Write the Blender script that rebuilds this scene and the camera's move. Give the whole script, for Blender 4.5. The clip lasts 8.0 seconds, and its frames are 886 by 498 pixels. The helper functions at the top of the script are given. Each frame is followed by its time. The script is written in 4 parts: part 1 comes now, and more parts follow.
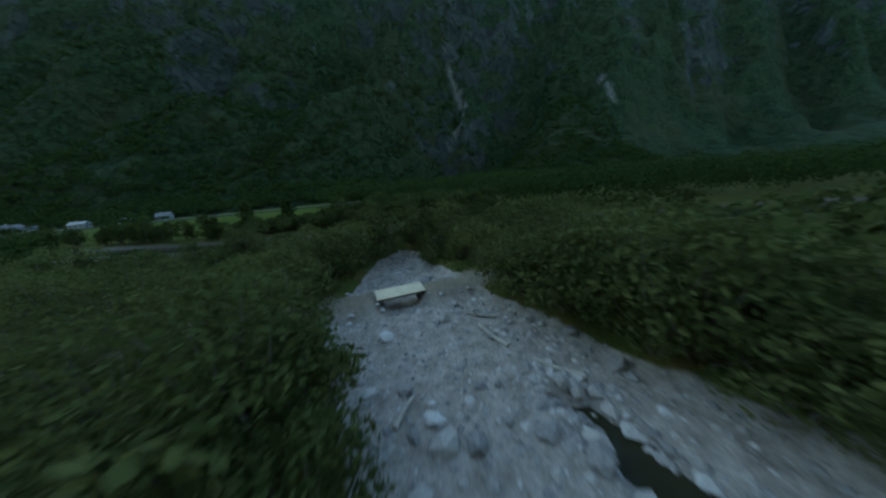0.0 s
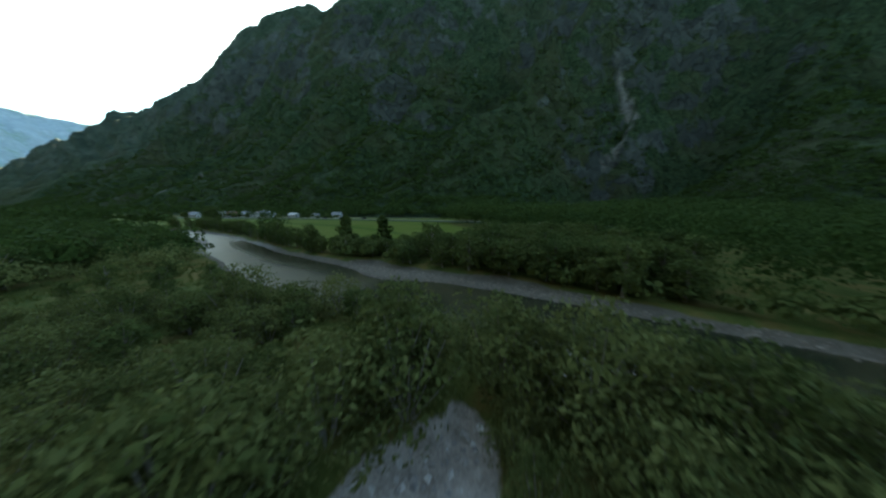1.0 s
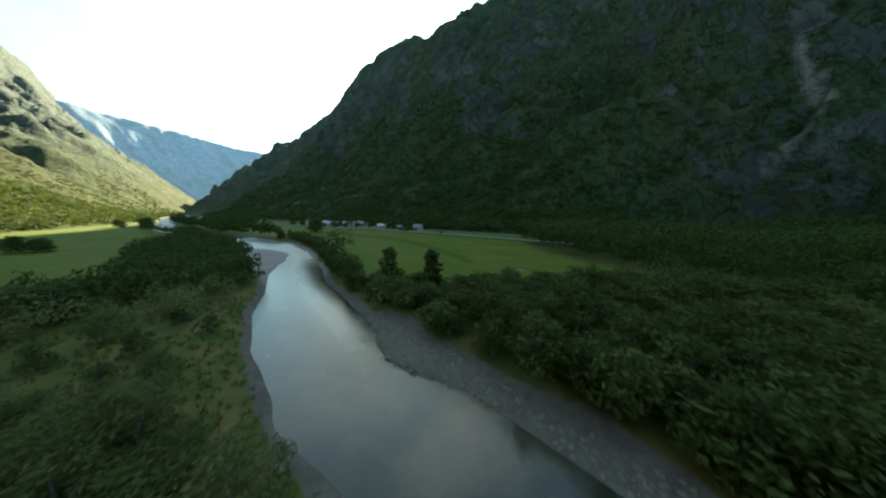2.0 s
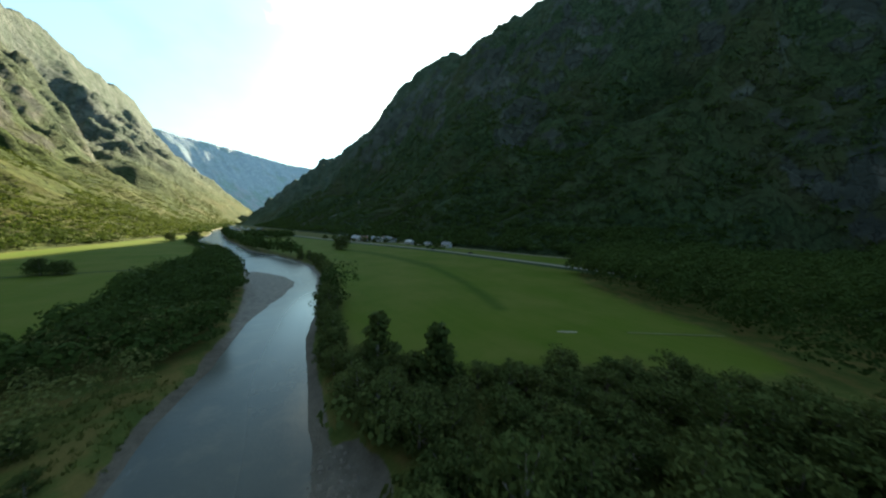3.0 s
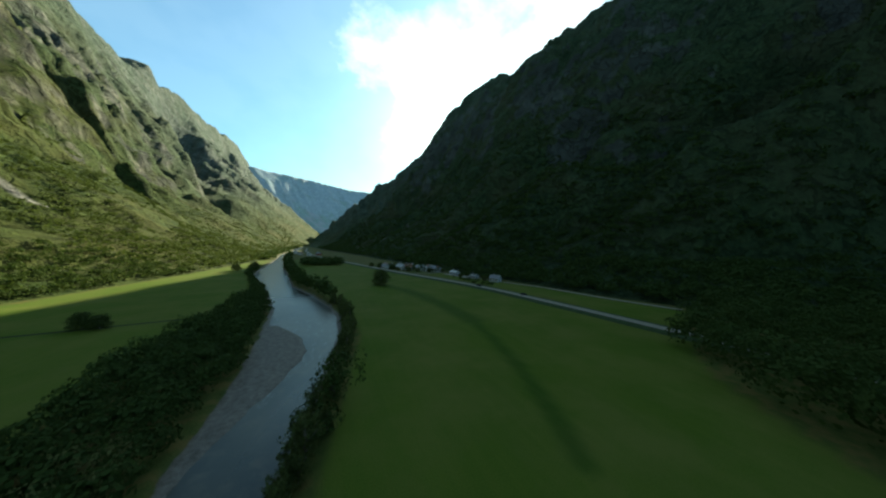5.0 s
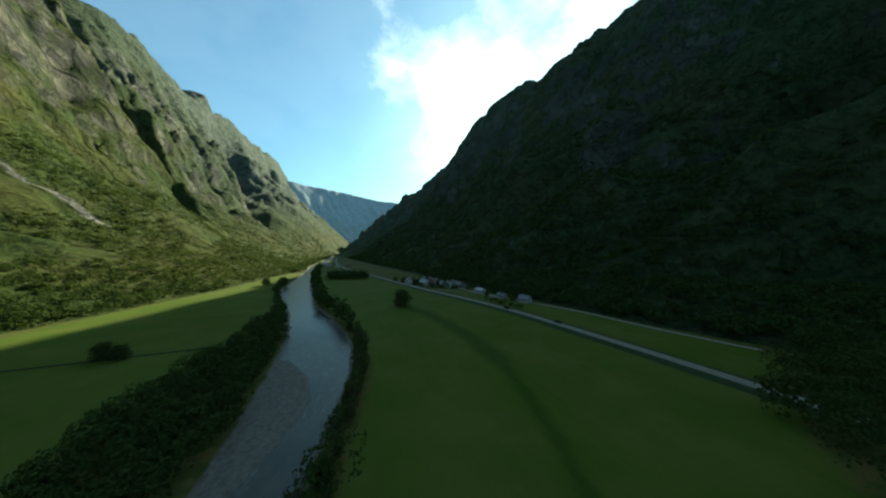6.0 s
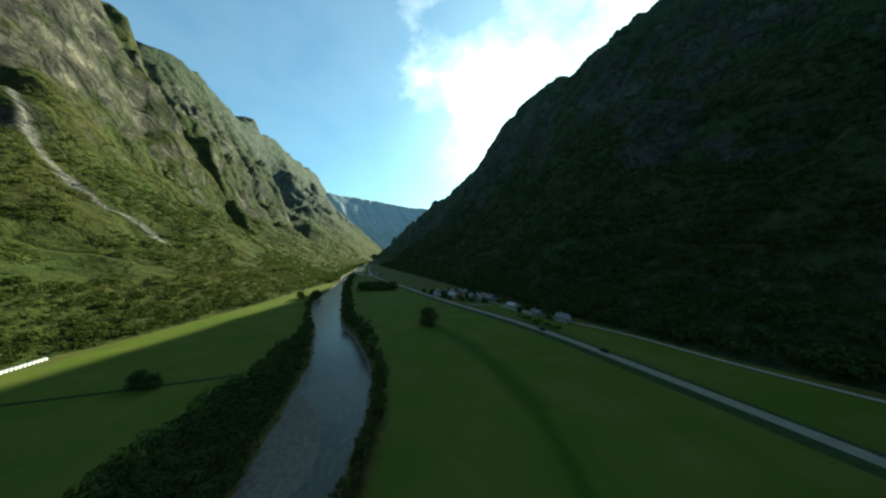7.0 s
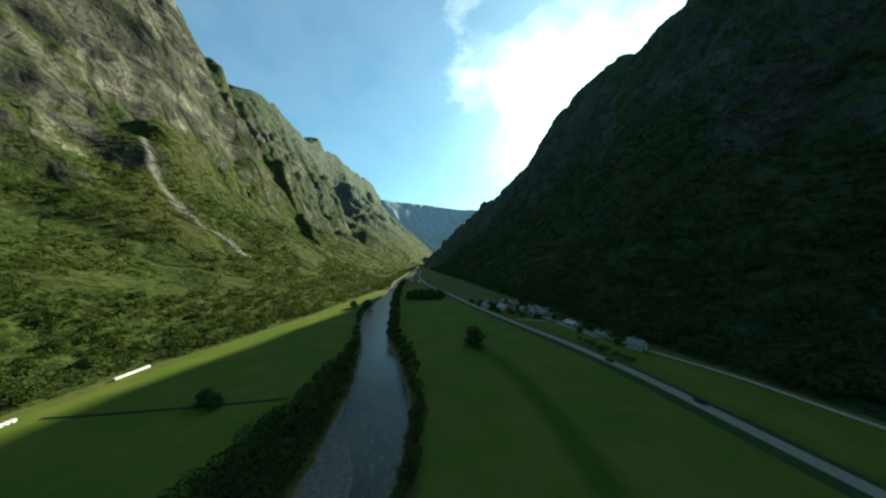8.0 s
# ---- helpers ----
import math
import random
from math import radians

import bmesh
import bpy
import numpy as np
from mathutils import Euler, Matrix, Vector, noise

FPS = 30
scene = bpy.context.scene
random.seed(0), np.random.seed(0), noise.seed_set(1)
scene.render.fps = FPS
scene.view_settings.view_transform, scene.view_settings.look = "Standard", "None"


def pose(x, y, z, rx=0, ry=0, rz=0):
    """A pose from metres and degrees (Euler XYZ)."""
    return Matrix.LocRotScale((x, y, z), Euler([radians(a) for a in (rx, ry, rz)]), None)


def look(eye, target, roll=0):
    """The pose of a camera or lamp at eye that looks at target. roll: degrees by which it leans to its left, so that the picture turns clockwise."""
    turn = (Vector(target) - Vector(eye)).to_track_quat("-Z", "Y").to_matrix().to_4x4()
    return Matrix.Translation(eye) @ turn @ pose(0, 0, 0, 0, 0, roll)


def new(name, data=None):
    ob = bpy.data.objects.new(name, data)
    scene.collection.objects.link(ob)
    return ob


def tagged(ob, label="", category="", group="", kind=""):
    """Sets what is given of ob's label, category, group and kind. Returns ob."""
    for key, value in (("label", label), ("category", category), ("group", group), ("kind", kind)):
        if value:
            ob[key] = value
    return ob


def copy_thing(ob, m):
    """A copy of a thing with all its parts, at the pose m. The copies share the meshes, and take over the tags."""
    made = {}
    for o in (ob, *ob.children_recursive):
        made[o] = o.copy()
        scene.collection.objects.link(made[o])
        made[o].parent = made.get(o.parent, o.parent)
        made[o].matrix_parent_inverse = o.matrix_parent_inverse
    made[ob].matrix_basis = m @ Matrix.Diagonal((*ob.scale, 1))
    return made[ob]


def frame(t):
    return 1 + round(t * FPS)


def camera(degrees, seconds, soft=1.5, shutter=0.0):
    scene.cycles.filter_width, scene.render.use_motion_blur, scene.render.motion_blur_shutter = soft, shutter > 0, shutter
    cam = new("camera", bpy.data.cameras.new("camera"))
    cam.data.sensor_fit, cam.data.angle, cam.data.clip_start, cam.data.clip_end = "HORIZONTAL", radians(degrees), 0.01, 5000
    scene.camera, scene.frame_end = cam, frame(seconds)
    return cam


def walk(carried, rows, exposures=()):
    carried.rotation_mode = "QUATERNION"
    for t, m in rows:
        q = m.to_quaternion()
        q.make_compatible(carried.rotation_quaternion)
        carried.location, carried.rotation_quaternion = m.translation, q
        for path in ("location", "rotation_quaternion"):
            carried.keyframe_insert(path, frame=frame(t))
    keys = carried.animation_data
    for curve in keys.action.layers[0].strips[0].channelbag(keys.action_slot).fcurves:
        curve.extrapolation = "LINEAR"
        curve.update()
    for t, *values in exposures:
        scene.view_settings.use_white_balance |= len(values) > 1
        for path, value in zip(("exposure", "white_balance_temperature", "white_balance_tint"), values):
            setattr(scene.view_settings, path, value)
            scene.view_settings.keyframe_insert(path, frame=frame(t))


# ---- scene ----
cam = camera(119.64, 8.0, soft=2.2, shutter=0.22)
PATH = [
    (0.0, pose(-59.577, -26.543, 7.898, 75.743, 4.995, -89.585)),
    (0.2, pose(-54.594, -26.625, 7.855, 77.376, 3.679, -85.064)),
    (0.4, pose(-49.391, -26.301, 8.277, 78.458, 2.428, -79.937)),
    (0.5, pose(-46.977, -26.021, 8.464, 79.515, 1.719, -76.243)),
    (0.8, pose(-40.497, -25.641, 8.933, 80.012, 1.216, -67.031)),
    (1.0, pose(-36.319, -25.084, 9.799, 80.740, 0.069, -60.807)),
    (1.2, pose(-32.684, -24.191, 10.631, 80.825, -0.069, -55.566)),
    (1.5, pose(-27.777, -22.971, 11.531, 81.468, -0.795, -48.600)),
    (1.7, pose(-25.029, -22.028, 12.425, 81.894, -0.738, -45.528)),
    (2.8, pose(-9.840, -10.338, 18.362, 84.449, -1.891, -35.955)),
    (3.0, pose(-7.754, -8.281, 19.164, 84.924, -1.562, -34.741)),
    (3.5, pose(-3.648, -4.062, 21.621, 85.890, -1.382, -32.059)),
    (4.0, pose(0.000, 0.000, 24.000, 86.709, -1.284, -29.454)),
    (4.5, pose(3.084, 4.526, 26.631, 87.679, -1.165, -26.613)),
    (5.8, pose(10.058, 17.019, 35.477, 90.029, -0.871, -19.255)),
    (6.0, pose(11.157, 18.560, 36.759, 90.350, -0.836, -18.009)),
    (6.5, pose(13.742, 22.396, 40.220, 90.886, -0.286, -14.622)),
    (7.0, pose(16.289, 26.667, 43.965, 91.237, 0.229, -11.127)),
    (7.5, pose(18.778, 31.190, 47.985, 91.445, 0.669, -6.793)),
    (8.0, pose(21.262, 35.938, 52.488, 91.647, 1.202, -0.000)),
]
EXPOSURES = [(0.0, 2.54, 5650, 0), (0.5, 2.76, 5900, 1), (1.0, 3.0, 6300, 2), (1.5, 2.98, 6350, 2), (3.5, 2.36, 6450, 1), (4.5, 2.02, 6200, -3), (6.0, 1.57, 5850, -10), (8.0, 1.56, 5800, -10)]
walk(cam, PATH, EXPOSURES)

# ---- sky and sun ----
SUN_AZIMUTH, SUN_HEIGHT = 30.0, 25.65      # degrees right of +y, degrees above the horizon
world = bpy.data.worlds.new("valley_sky")
scene.world = world
world.use_nodes = True
wt = world.node_tree
sky = wt.nodes.new("ShaderNodeTexSky")
sky.sky_type, sky.sun_disc = "NISHITA", False
sky.sun_elevation, sky.sun_rotation = radians(SUN_HEIGHT), radians(SUN_AZIMUTH)
sky.air_density, sky.dust_density, sky.ozone_density = 1.3, 1.1, 1.6
back = wt.nodes["Background"]
back.inputs["Strength"].default_value = 0.050
coord = wt.nodes.new("ShaderNodeTexCoord")
cmap = wt.nodes.new("ShaderNodeMapping")
cmap.inputs["Scale"].default_value = (1.0, 1.0, 1.5)
cmap.inputs["Location"].default_value = (6.3, 2.9, 0.4)
cnoise = wt.nodes.new("ShaderNodeTexNoise")
cnoise.inputs["Scale"].default_value, cnoise.inputs["Detail"].default_value = 3.0, 8.0
cnoise.inputs["Roughness"].default_value = 0.55
cramp = wt.nodes.new("ShaderNodeValToRGB")
cramp.color_ramp.elements[0].color = (0.065, 0.065, 0.065, 1)
cramp.color_ramp.elements[0].position, cramp.color_ramp.elements[1].position = 0.47, 0.75
cmix = wt.nodes.new("ShaderNodeMix")
cmix.data_type = "RGBA"
cshade = wt.nodes.new("ShaderNodeTexNoise")
cshade.inputs["Scale"].default_value, cshade.inputs["Detail"].default_value = 7.0, 5.0
ctone = wt.nodes.new("ShaderNodeValToRGB")
ctone.color_ramp.elements[0].position, ctone.color_ramp.elements[1].position = 0.36, 0.56
ctone.color_ramp.elements[0].color, ctone.color_ramp.elements[1].color = (11.5, 11.7, 11.3, 1), (15.0, 15.0, 13.8, 1)
wt.links.new(cmap.outputs[0], cshade.inputs["Vector"])
wt.links.new(cshade.outputs["Fac"], ctone.inputs[0])
wt.links.new(ctone.outputs[0], cmix.inputs[7])
wt.links.new(coord.outputs["Generated"], cmap.inputs[0])
wt.links.new(cmap.outputs[0], cnoise.inputs["Vector"])
cdot = wt.nodes.new("ShaderNodeVectorMath")
cdot.operation = "DOT_PRODUCT"
cdot.inputs[1].default_value = (0.45, 0.72, 0.53)
cgain = wt.nodes.new("ShaderNodeMath")
cgain.operation = "MULTIPLY_ADD"
cgain.inputs[1].default_value, cgain.inputs[2].default_value = 1.6, -1.5
csum = wt.nodes.new("ShaderNodeMath")
wt.links.new(coord.outputs["Generated"], cdot.inputs[0])
wt.links.new(cdot.outputs["Value"], cgain.inputs[0])
wt.links.new(cgain.outputs[0], csum.inputs[0])
wt.links.new(cnoise.outputs["Fac"], csum.inputs[1])
wt.links.new(csum.outputs[0], cramp.inputs[0])
wt.links.new(cramp.outputs[0], cmix.inputs[0])
ctint = wt.nodes.new("ShaderNodeMix")
ctint.data_type, ctint.blend_type = "RGBA", "MULTIPLY"
ctint.inputs[0].default_value, ctint.inputs[7].default_value = 1.0, (0.58, 0.88, 1.01, 1)
wt.links.new(sky.outputs[0], ctint.inputs[6])
wt.links.new(ctint.outputs[2], cmix.inputs[6])
wt.links.new(cmix.outputs[2], back.inputs["Color"])

sun = new("sun", bpy.data.lights.new("sun", "SUN"))
sun.data.energy, sun.data.angle, sun.data.color = 5.0, radians(0.45), (1.0, 0.85, 0.60)
_a, _h = radians(SUN_AZIMUTH), radians(SUN_HEIGHT)
SUN_WAY = Vector((math.sin(_a) * math.cos(_h), math.cos(_a) * math.cos(_h), math.sin(_h)))
sun.matrix_world = look((0, 0, 900), Vector((0, 0, 900)) - SUN_WAY)


# ---- helpers of this scene ----


def fade(t):
    return t * t * (3 - 2 * t)


def value_noise(x, y, seed=0):
    """Smooth lattice noise in 0..1 for arrays."""
    xi, yi = np.floor(x).astype(np.int64), np.floor(y).astype(np.int64)
    fx, fy = fade(x - xi), fade(y - yi)

    def corner(a, b):
        n = (a * 374761393 + b * 668265263 + seed * 974634777) & 0x7FFFFFFF
        n = ((n ^ (n >> 13)) * 1274126177) & 0x7FFFFFFF
        return ((n ^ (n >> 16)) & 0xFFFF) / 65535.0
    a, b = corner(xi, yi), corner(xi + 1, yi)
    c, d = corner(xi, yi + 1), corner(xi + 1, yi + 1)
    return (a + (b - a) * fx) * (1 - fy) + (c + (d - c) * fx) * fy


def fbm(x, y, seed=0, octaves=4):
    total, amp, norm = 0.0, 1.0, 0.0
    for k in range(octaves):
        total = total + amp * value_noise(x * 2 ** k + 17.3 * k, y * 2 ** k - 9.1 * k, seed + k)
        norm += amp
        amp *= 0.5
    return total / norm


def table(rows):
    a = np.array(rows, float)
    return lambda y: np.interp(y, a[:, 0], a[:, 1])


def smooth(lo, hi, v):
    return fade(np.clip((v - lo) / (hi - lo), 0, 1))


def line_distance(x, y, pts):
    best = np.full(np.shape(x), 1e9)
    for (ax, ay), (bx, by) in zip(pts[:-1], pts[1:]):
        dx, dy = bx - ax, by - ay
        t = np.clip(((x - ax) * dx + (y - ay) * dy) / (dx * dx + dy * dy), 0, 1)
        best = np.minimum(best, np.hypot(x - ax - t * dx, y - ay - t * dy))
    return best


def inside(x, y, pts):
    """Signed distance to a polygon: positive inside."""
    odd = np.zeros(np.shape(x), bool)
    for (ax, ay), (bx, by) in zip(pts, pts[1:] + pts[:1]):
        if ay != by:
            odd ^= ((ay > y) != (by > y)) & (x < (bx - ax) * (y - ay) / (by - ay) + ax)
    d = line_distance(x, y, pts + pts[:1])
    return np.where(odd, d, -d)


def sheet(name, X, Y, Z, material, attributes=(), flip=False):
    """A grid of vertices as one smooth mesh."""
    n, m = X.shape
    co = np.stack([X, Y, Z], -1).reshape(-1, 3)
    idx = np.arange(n * m).reshape(n, m)
    quads = np.stack([idx[:-1, :-1], idx[1:, :-1], idx[1:, 1:], idx[:-1, 1:]], -1).reshape(-1, 4)
    if flip:
        quads = quads[:, ::-1]
    me = bpy.data.meshes.new(name)
    me.from_pydata(co.tolist(), [], quads.tolist())
    me.polygons.foreach_set("use_smooth", np.ones(len(me.polygons), bool))
    for key, values in attributes:
        at = me.attributes.new(key, "FLOAT", "POINT")
        at.data.foreach_set("value", np.ascontiguousarray(values.reshape(-1), dtype=np.float32))
    me.materials.append(material)
    me.update()
    return new(name, me)


def raw_mesh(name, verts, faces, material, flat=True):
    me = bpy.data.meshes.new(name)
    me.from_pydata(verts.tolist() if hasattr(verts, "tolist") else verts, [], faces.tolist() if hasattr(faces, "tolist") else faces)
    if not flat:
        me.polygons.foreach_set("use_smooth", np.ones(len(me.polygons), bool))
    me.materials.append(material)
    me.update()
    return me


def part(name, bm, material, parent, label=""):
    me = bpy.data.meshes.new(name)
    bm.to_mesh(me)
    bm.free()
    me.materials.append(material)
    ob = new(name, me)
    ob.parent = parent
    if label:
        tagged(ob, label)
    return ob


def thing(name, at, label, category, group="", turn=0.0):
    ob = new(name)
    ob.matrix_basis = pose(*at, 0, 0, turn)
    return tagged(ob, label, category, group)


def block(bm, size, at, bevel=0.0):
    made = bmesh.ops.create_cube(bm, size=1.0, matrix=Matrix.Translation(at) @ Matrix.Diagonal((*size, 1)))
    if bevel:
        edges = {e for v in made["verts"] for e in v.link_edges}
        bmesh.ops.bevel(bm, geom=list(edges), offset=bevel, segments=1, affect="EDGES")
    return bm


# ---- materials ----
def material(name):
    mat = bpy.data.materials.new(name)
    mat.use_nodes = True
    return mat, mat.node_tree, mat.node_tree.nodes["Principled BSDF"]


def node(tree, kind, **values):
    nd = tree.nodes.new("ShaderNode" + kind)
    for key, value in values.items():
        nd.inputs[key.replace("_", " ")].default_value = value
    return nd


def noise_at(tree, scale, detail=5.0, rough=0.55, stretch=None, tilt=(0.0, 0.0, 0.0)):
    tc = tree.nodes.new("ShaderNodeTexCoord")
    nz = node(tree, "TexNoise", Scale=scale, Detail=detail, Roughness=rough)
    if stretch:
        mp = tree.nodes.new("ShaderNodeMapping")
        mp.inputs["Scale"].default_value = stretch
        mp.inputs["Rotation"].default_value = tilt
        tree.links.new(tc.outputs["Object"], mp.inputs[0])
        tree.links.new(mp.outputs[0], nz.inputs["Vector"])
    else:
        tree.links.new(tc.outputs["Object"], nz.inputs["Vector"])
    return nz.outputs["Fac"]


def ramp(tree, fac, *stops):
    rp = tree.nodes.new("ShaderNodeValToRGB")
    els = rp.color_ramp.elements
    while len(els) < len(stops):
        els.new(0.5)
    for el, (pos, col) in zip(els, stops):
        el.position, el.color = pos, (*col, 1) if len(col) == 3 else col
    tree.links.new(fac, rp.inputs[0])
    return rp.outputs[0]


def blend(tree, fac, a, b, mode="MIX"):
    mx = tree.nodes.new("ShaderNodeMix")
    mx.data_type, mx.blend_type = "RGBA", mode
    for slot, v in ((0, fac), (6, a), (7, b)):
        if isinstance(v, (tuple, list)):
            mx.inputs[slot].default_value = (*v, 1)
        elif isinstance(v, (int, float)):
            mx.inputs[slot].default_value = v
        else:
            tree.links.new(v, mx.inputs[slot])
    return mx.outputs[2]


def calc(tree, op, a, b=0.0):
    mt = tree.nodes.new("ShaderNodeMath")
    mt.operation = op
    for slot, v in ((0, a), (1, b)):
        if isinstance(v, (int, float)):
            mt.inputs[slot].default_value = v
        else:
            tree.links.new(v, mt.inputs[slot])
    return mt.outputs[0]


def attr(tree, name):
    at = tree.nodes.new("ShaderNodeAttribute")
    at.attribute_name = name
    return at.outputs["Fac"]


def bump(tree, bsdf, height, strength, distance):
    bp = node(tree, "Bump", Strength=strength, Distance=distance)
    tree.links.new(height, bp.inputs["Height"])
    tree.links.new(bp.outputs[0], bsdf.inputs["Normal"])


def plain(name, colour, rough=0.7, metal=0.0, spread=0.25, scale=3.0, relief=0.0):
    """A surface of one colour with grain and blotches."""
    mat, tree, bsdf = material(name)
    fine, broad = noise_at(tree, scale * 8), noise_at(tree, scale)
    dark = tuple(c * (1 - spread) for c in colour)
    light = tuple(min(1, c * (1 + spread)) for c in colour)
    col = blend(tree, 0.35, ramp(tree, broad, (0.3, dark), (0.7, light)), ramp(tree, fine, (0.3, dark), (0.7, light)))
    tree.links.new(col, bsdf.inputs["Base Color"])
    bsdf.inputs["Roughness"].default_value, bsdf.inputs["Metallic"].default_value = rough, metal
    bsdf.inputs["Specular IOR Level"].default_value = 0.15 if rough > 0.8 else 0.5
    if relief:
        bump(tree, bsdf, fine, 0.6, relief)
    return mat


def ground_material():
    mat, tree, bsdf = material("valley_ground")
    wide, mid, fine = noise_at(tree, 0.03), noise_at(tree, 0.3), noise_at(tree, 4.0)
    meadow = blend(tree, 0.5, ramp(tree, wide, (0.3, (0.042, 0.073, 0.007)), (0.7, (0.074, 0.097, 0.013))),
                   ramp(tree, fine, (0.3, (0.034, 0.062, 0.007)), (0.7, (0.072, 0.099, 0.013))))
    stripes = noise_at(tree, 0.5, 4.0, 0.6, (1.0, 0.06, 1.0))
    meadow = blend(tree, ramp(tree, stripes, (0.42, (0, 0, 0)), (0.62, (0.3, 0.3, 0.3))), meadow, (0.080, 0.098, 0.015))
    meadow = blend(tree, ramp(tree, noise_at(tree, 0.045, 5.0, 0.65), (0.40, (0, 0, 0)), (0.64, (0.75, 0.75, 0.75))), meadow, (0.090, 0.098, 0.022))
    rough = blend(tree, 0.5, ramp(tree, mid, (0.34, (0.030, 0.052, 0.010)), (0.48, (0.068, 0.076, 0.018)), (0.60, (0.130, 0.090, 0.030))),
                  ramp(tree, fine, (0.3, (0.028, 0.042, 0.010)), (0.7, (0.074, 0.080, 0.024))))
    col = blend(tree, attr(tree, "mown"), rough, meadow)
    col = blend(tree, calc(tree, "MULTIPLY", attr(tree, "swale"), 0.62), col, (0.016, 0.044, 0.005))
    stones = ramp(tree, blend_value(tree, noise_at(tree, 1.2), noise_at(tree, 7.0, 8.0, 0.7)),
                  (0.32, (0.115, 0.098, 0.082)), (0.5, (0.25, 0.225, 0.195)), (0.68, (0.42, 0.385, 0.34)))
    edge = calc(tree, "ADD", attr(tree, "gravel"), calc(tree, "MULTIPLY", calc(tree, "SUBTRACT", mid, 0.5), 0.8))
    col = blend(tree, ramp(tree, edge, (0.42, (0, 0, 0)), (0.58, (1, 1, 1))), col, stones)
    silt = ramp(tree, blend_value(tree, noise_at(tree, 1.0), noise_at(tree, 6.0, 8.0, 0.7)), (0.35, (0.056, 0.050, 0.041)), (0.65, (0.158, 0.144, 0.119)))
    silt = blend(tree, attr(tree, "wet"), blend(tree, 0.5, silt, (0.066, 0.054, 0.038)), silt)
    edge = calc(tree, "ADD", attr(tree, "silt"), calc(tree, "MULTIPLY", calc(tree, "SUBTRACT", mid, 0.5), 0.8))
    col = blend(tree, ramp(tree, edge, (0.42, (0, 0, 0)), (0.58, (1, 1, 1))), col, silt)
    sand = ramp(tree, fine, (0.3, (0.12, 0.105, 0.075)), (0.7, (0.22, 0.19, 0.14)))
    col = blend(tree, attr(tree, "dirt"), col, sand)
    tree.links.new(col, bsdf.inputs["Base Color"])
    wet = attr(tree, "wet")
    tree.links.new(calc(tree, "SUBTRACT", 0.9, calc(tree, "MULTIPLY", wet, 0.25)), bsdf.inputs["Roughness"])
    tree.links.new(calc(tree, "ADD", 0.04, calc(tree, "MULTIPLY", wet, 0.06)), bsdf.inputs["Specular IOR Level"])
    bump(tree, bsdf, fine, 0.7, 0.12)
    return mat


def blend_value(tree, a, b):
    return calc(tree, "MULTIPLY", calc(tree, "ADD", a, b), 0.5)


def facets(tree, scale, warp):
    """A tone of its own for each block of rock."""
    tc = tree.nodes.new("ShaderNodeTexCoord")
    add = tree.nodes.new("ShaderNodeVectorMath")
    add.operation = "MULTIPLY_ADD"
    add.inputs[1].default_value = (26.0, 26.0, 26.0)
    vor = tree.nodes.new("ShaderNodeTexVoronoi")
    vor.inputs["Scale"].default_value = scale
    sep = tree.nodes.new("ShaderNodeSeparateXYZ")
    tree.links.new(warp, add.inputs[0])
    tree.links.new(tc.outputs["Object"], add.inputs[2])
    tree.links.new(add.outputs[0], vor.inputs["Vector"])
    tree.links.new(vor.outputs["Color"], sep.inputs[0])
    return sep.outputs["X"]


def fissures(tree, scale, warp):
    """Dark joints between rock slabs, leaning down the slope: 0 in the joint, 1 on the slab."""
    tc = tree.nodes.new("ShaderNodeTexCoord")
    mp = tree.nodes.new("ShaderNodeMapping")
    mp.inputs["Rotation"].default_value = (0.6, 0.0, 0.0)
    mp.inputs["Scale"].default_value = (0.65, 1.0, 0.75)
    add = tree.nodes.new("ShaderNodeVectorMath")
    add.operation = "MULTIPLY_ADD"
    add.inputs[1].default_value = (30.0, 30.0, 30.0)
    vor = tree.nodes.new("ShaderNodeTexVoronoi")
    vor.feature = "DISTANCE_TO_EDGE"
    vor.inputs["Scale"].default_value = scale
    tree.links.new(warp, add.inputs[0])
    tree.links.new(tc.outputs["Object"], mp.inputs[0])
    tree.links.new(mp.outputs[0], add.inputs[2])
    tree.links.new(add.outputs[0], vor.inputs["Vector"])
    return ramp(tree, vor.outputs["Distance"], (0.0, (0, 0, 0)), (0.10, (1, 1, 1)))


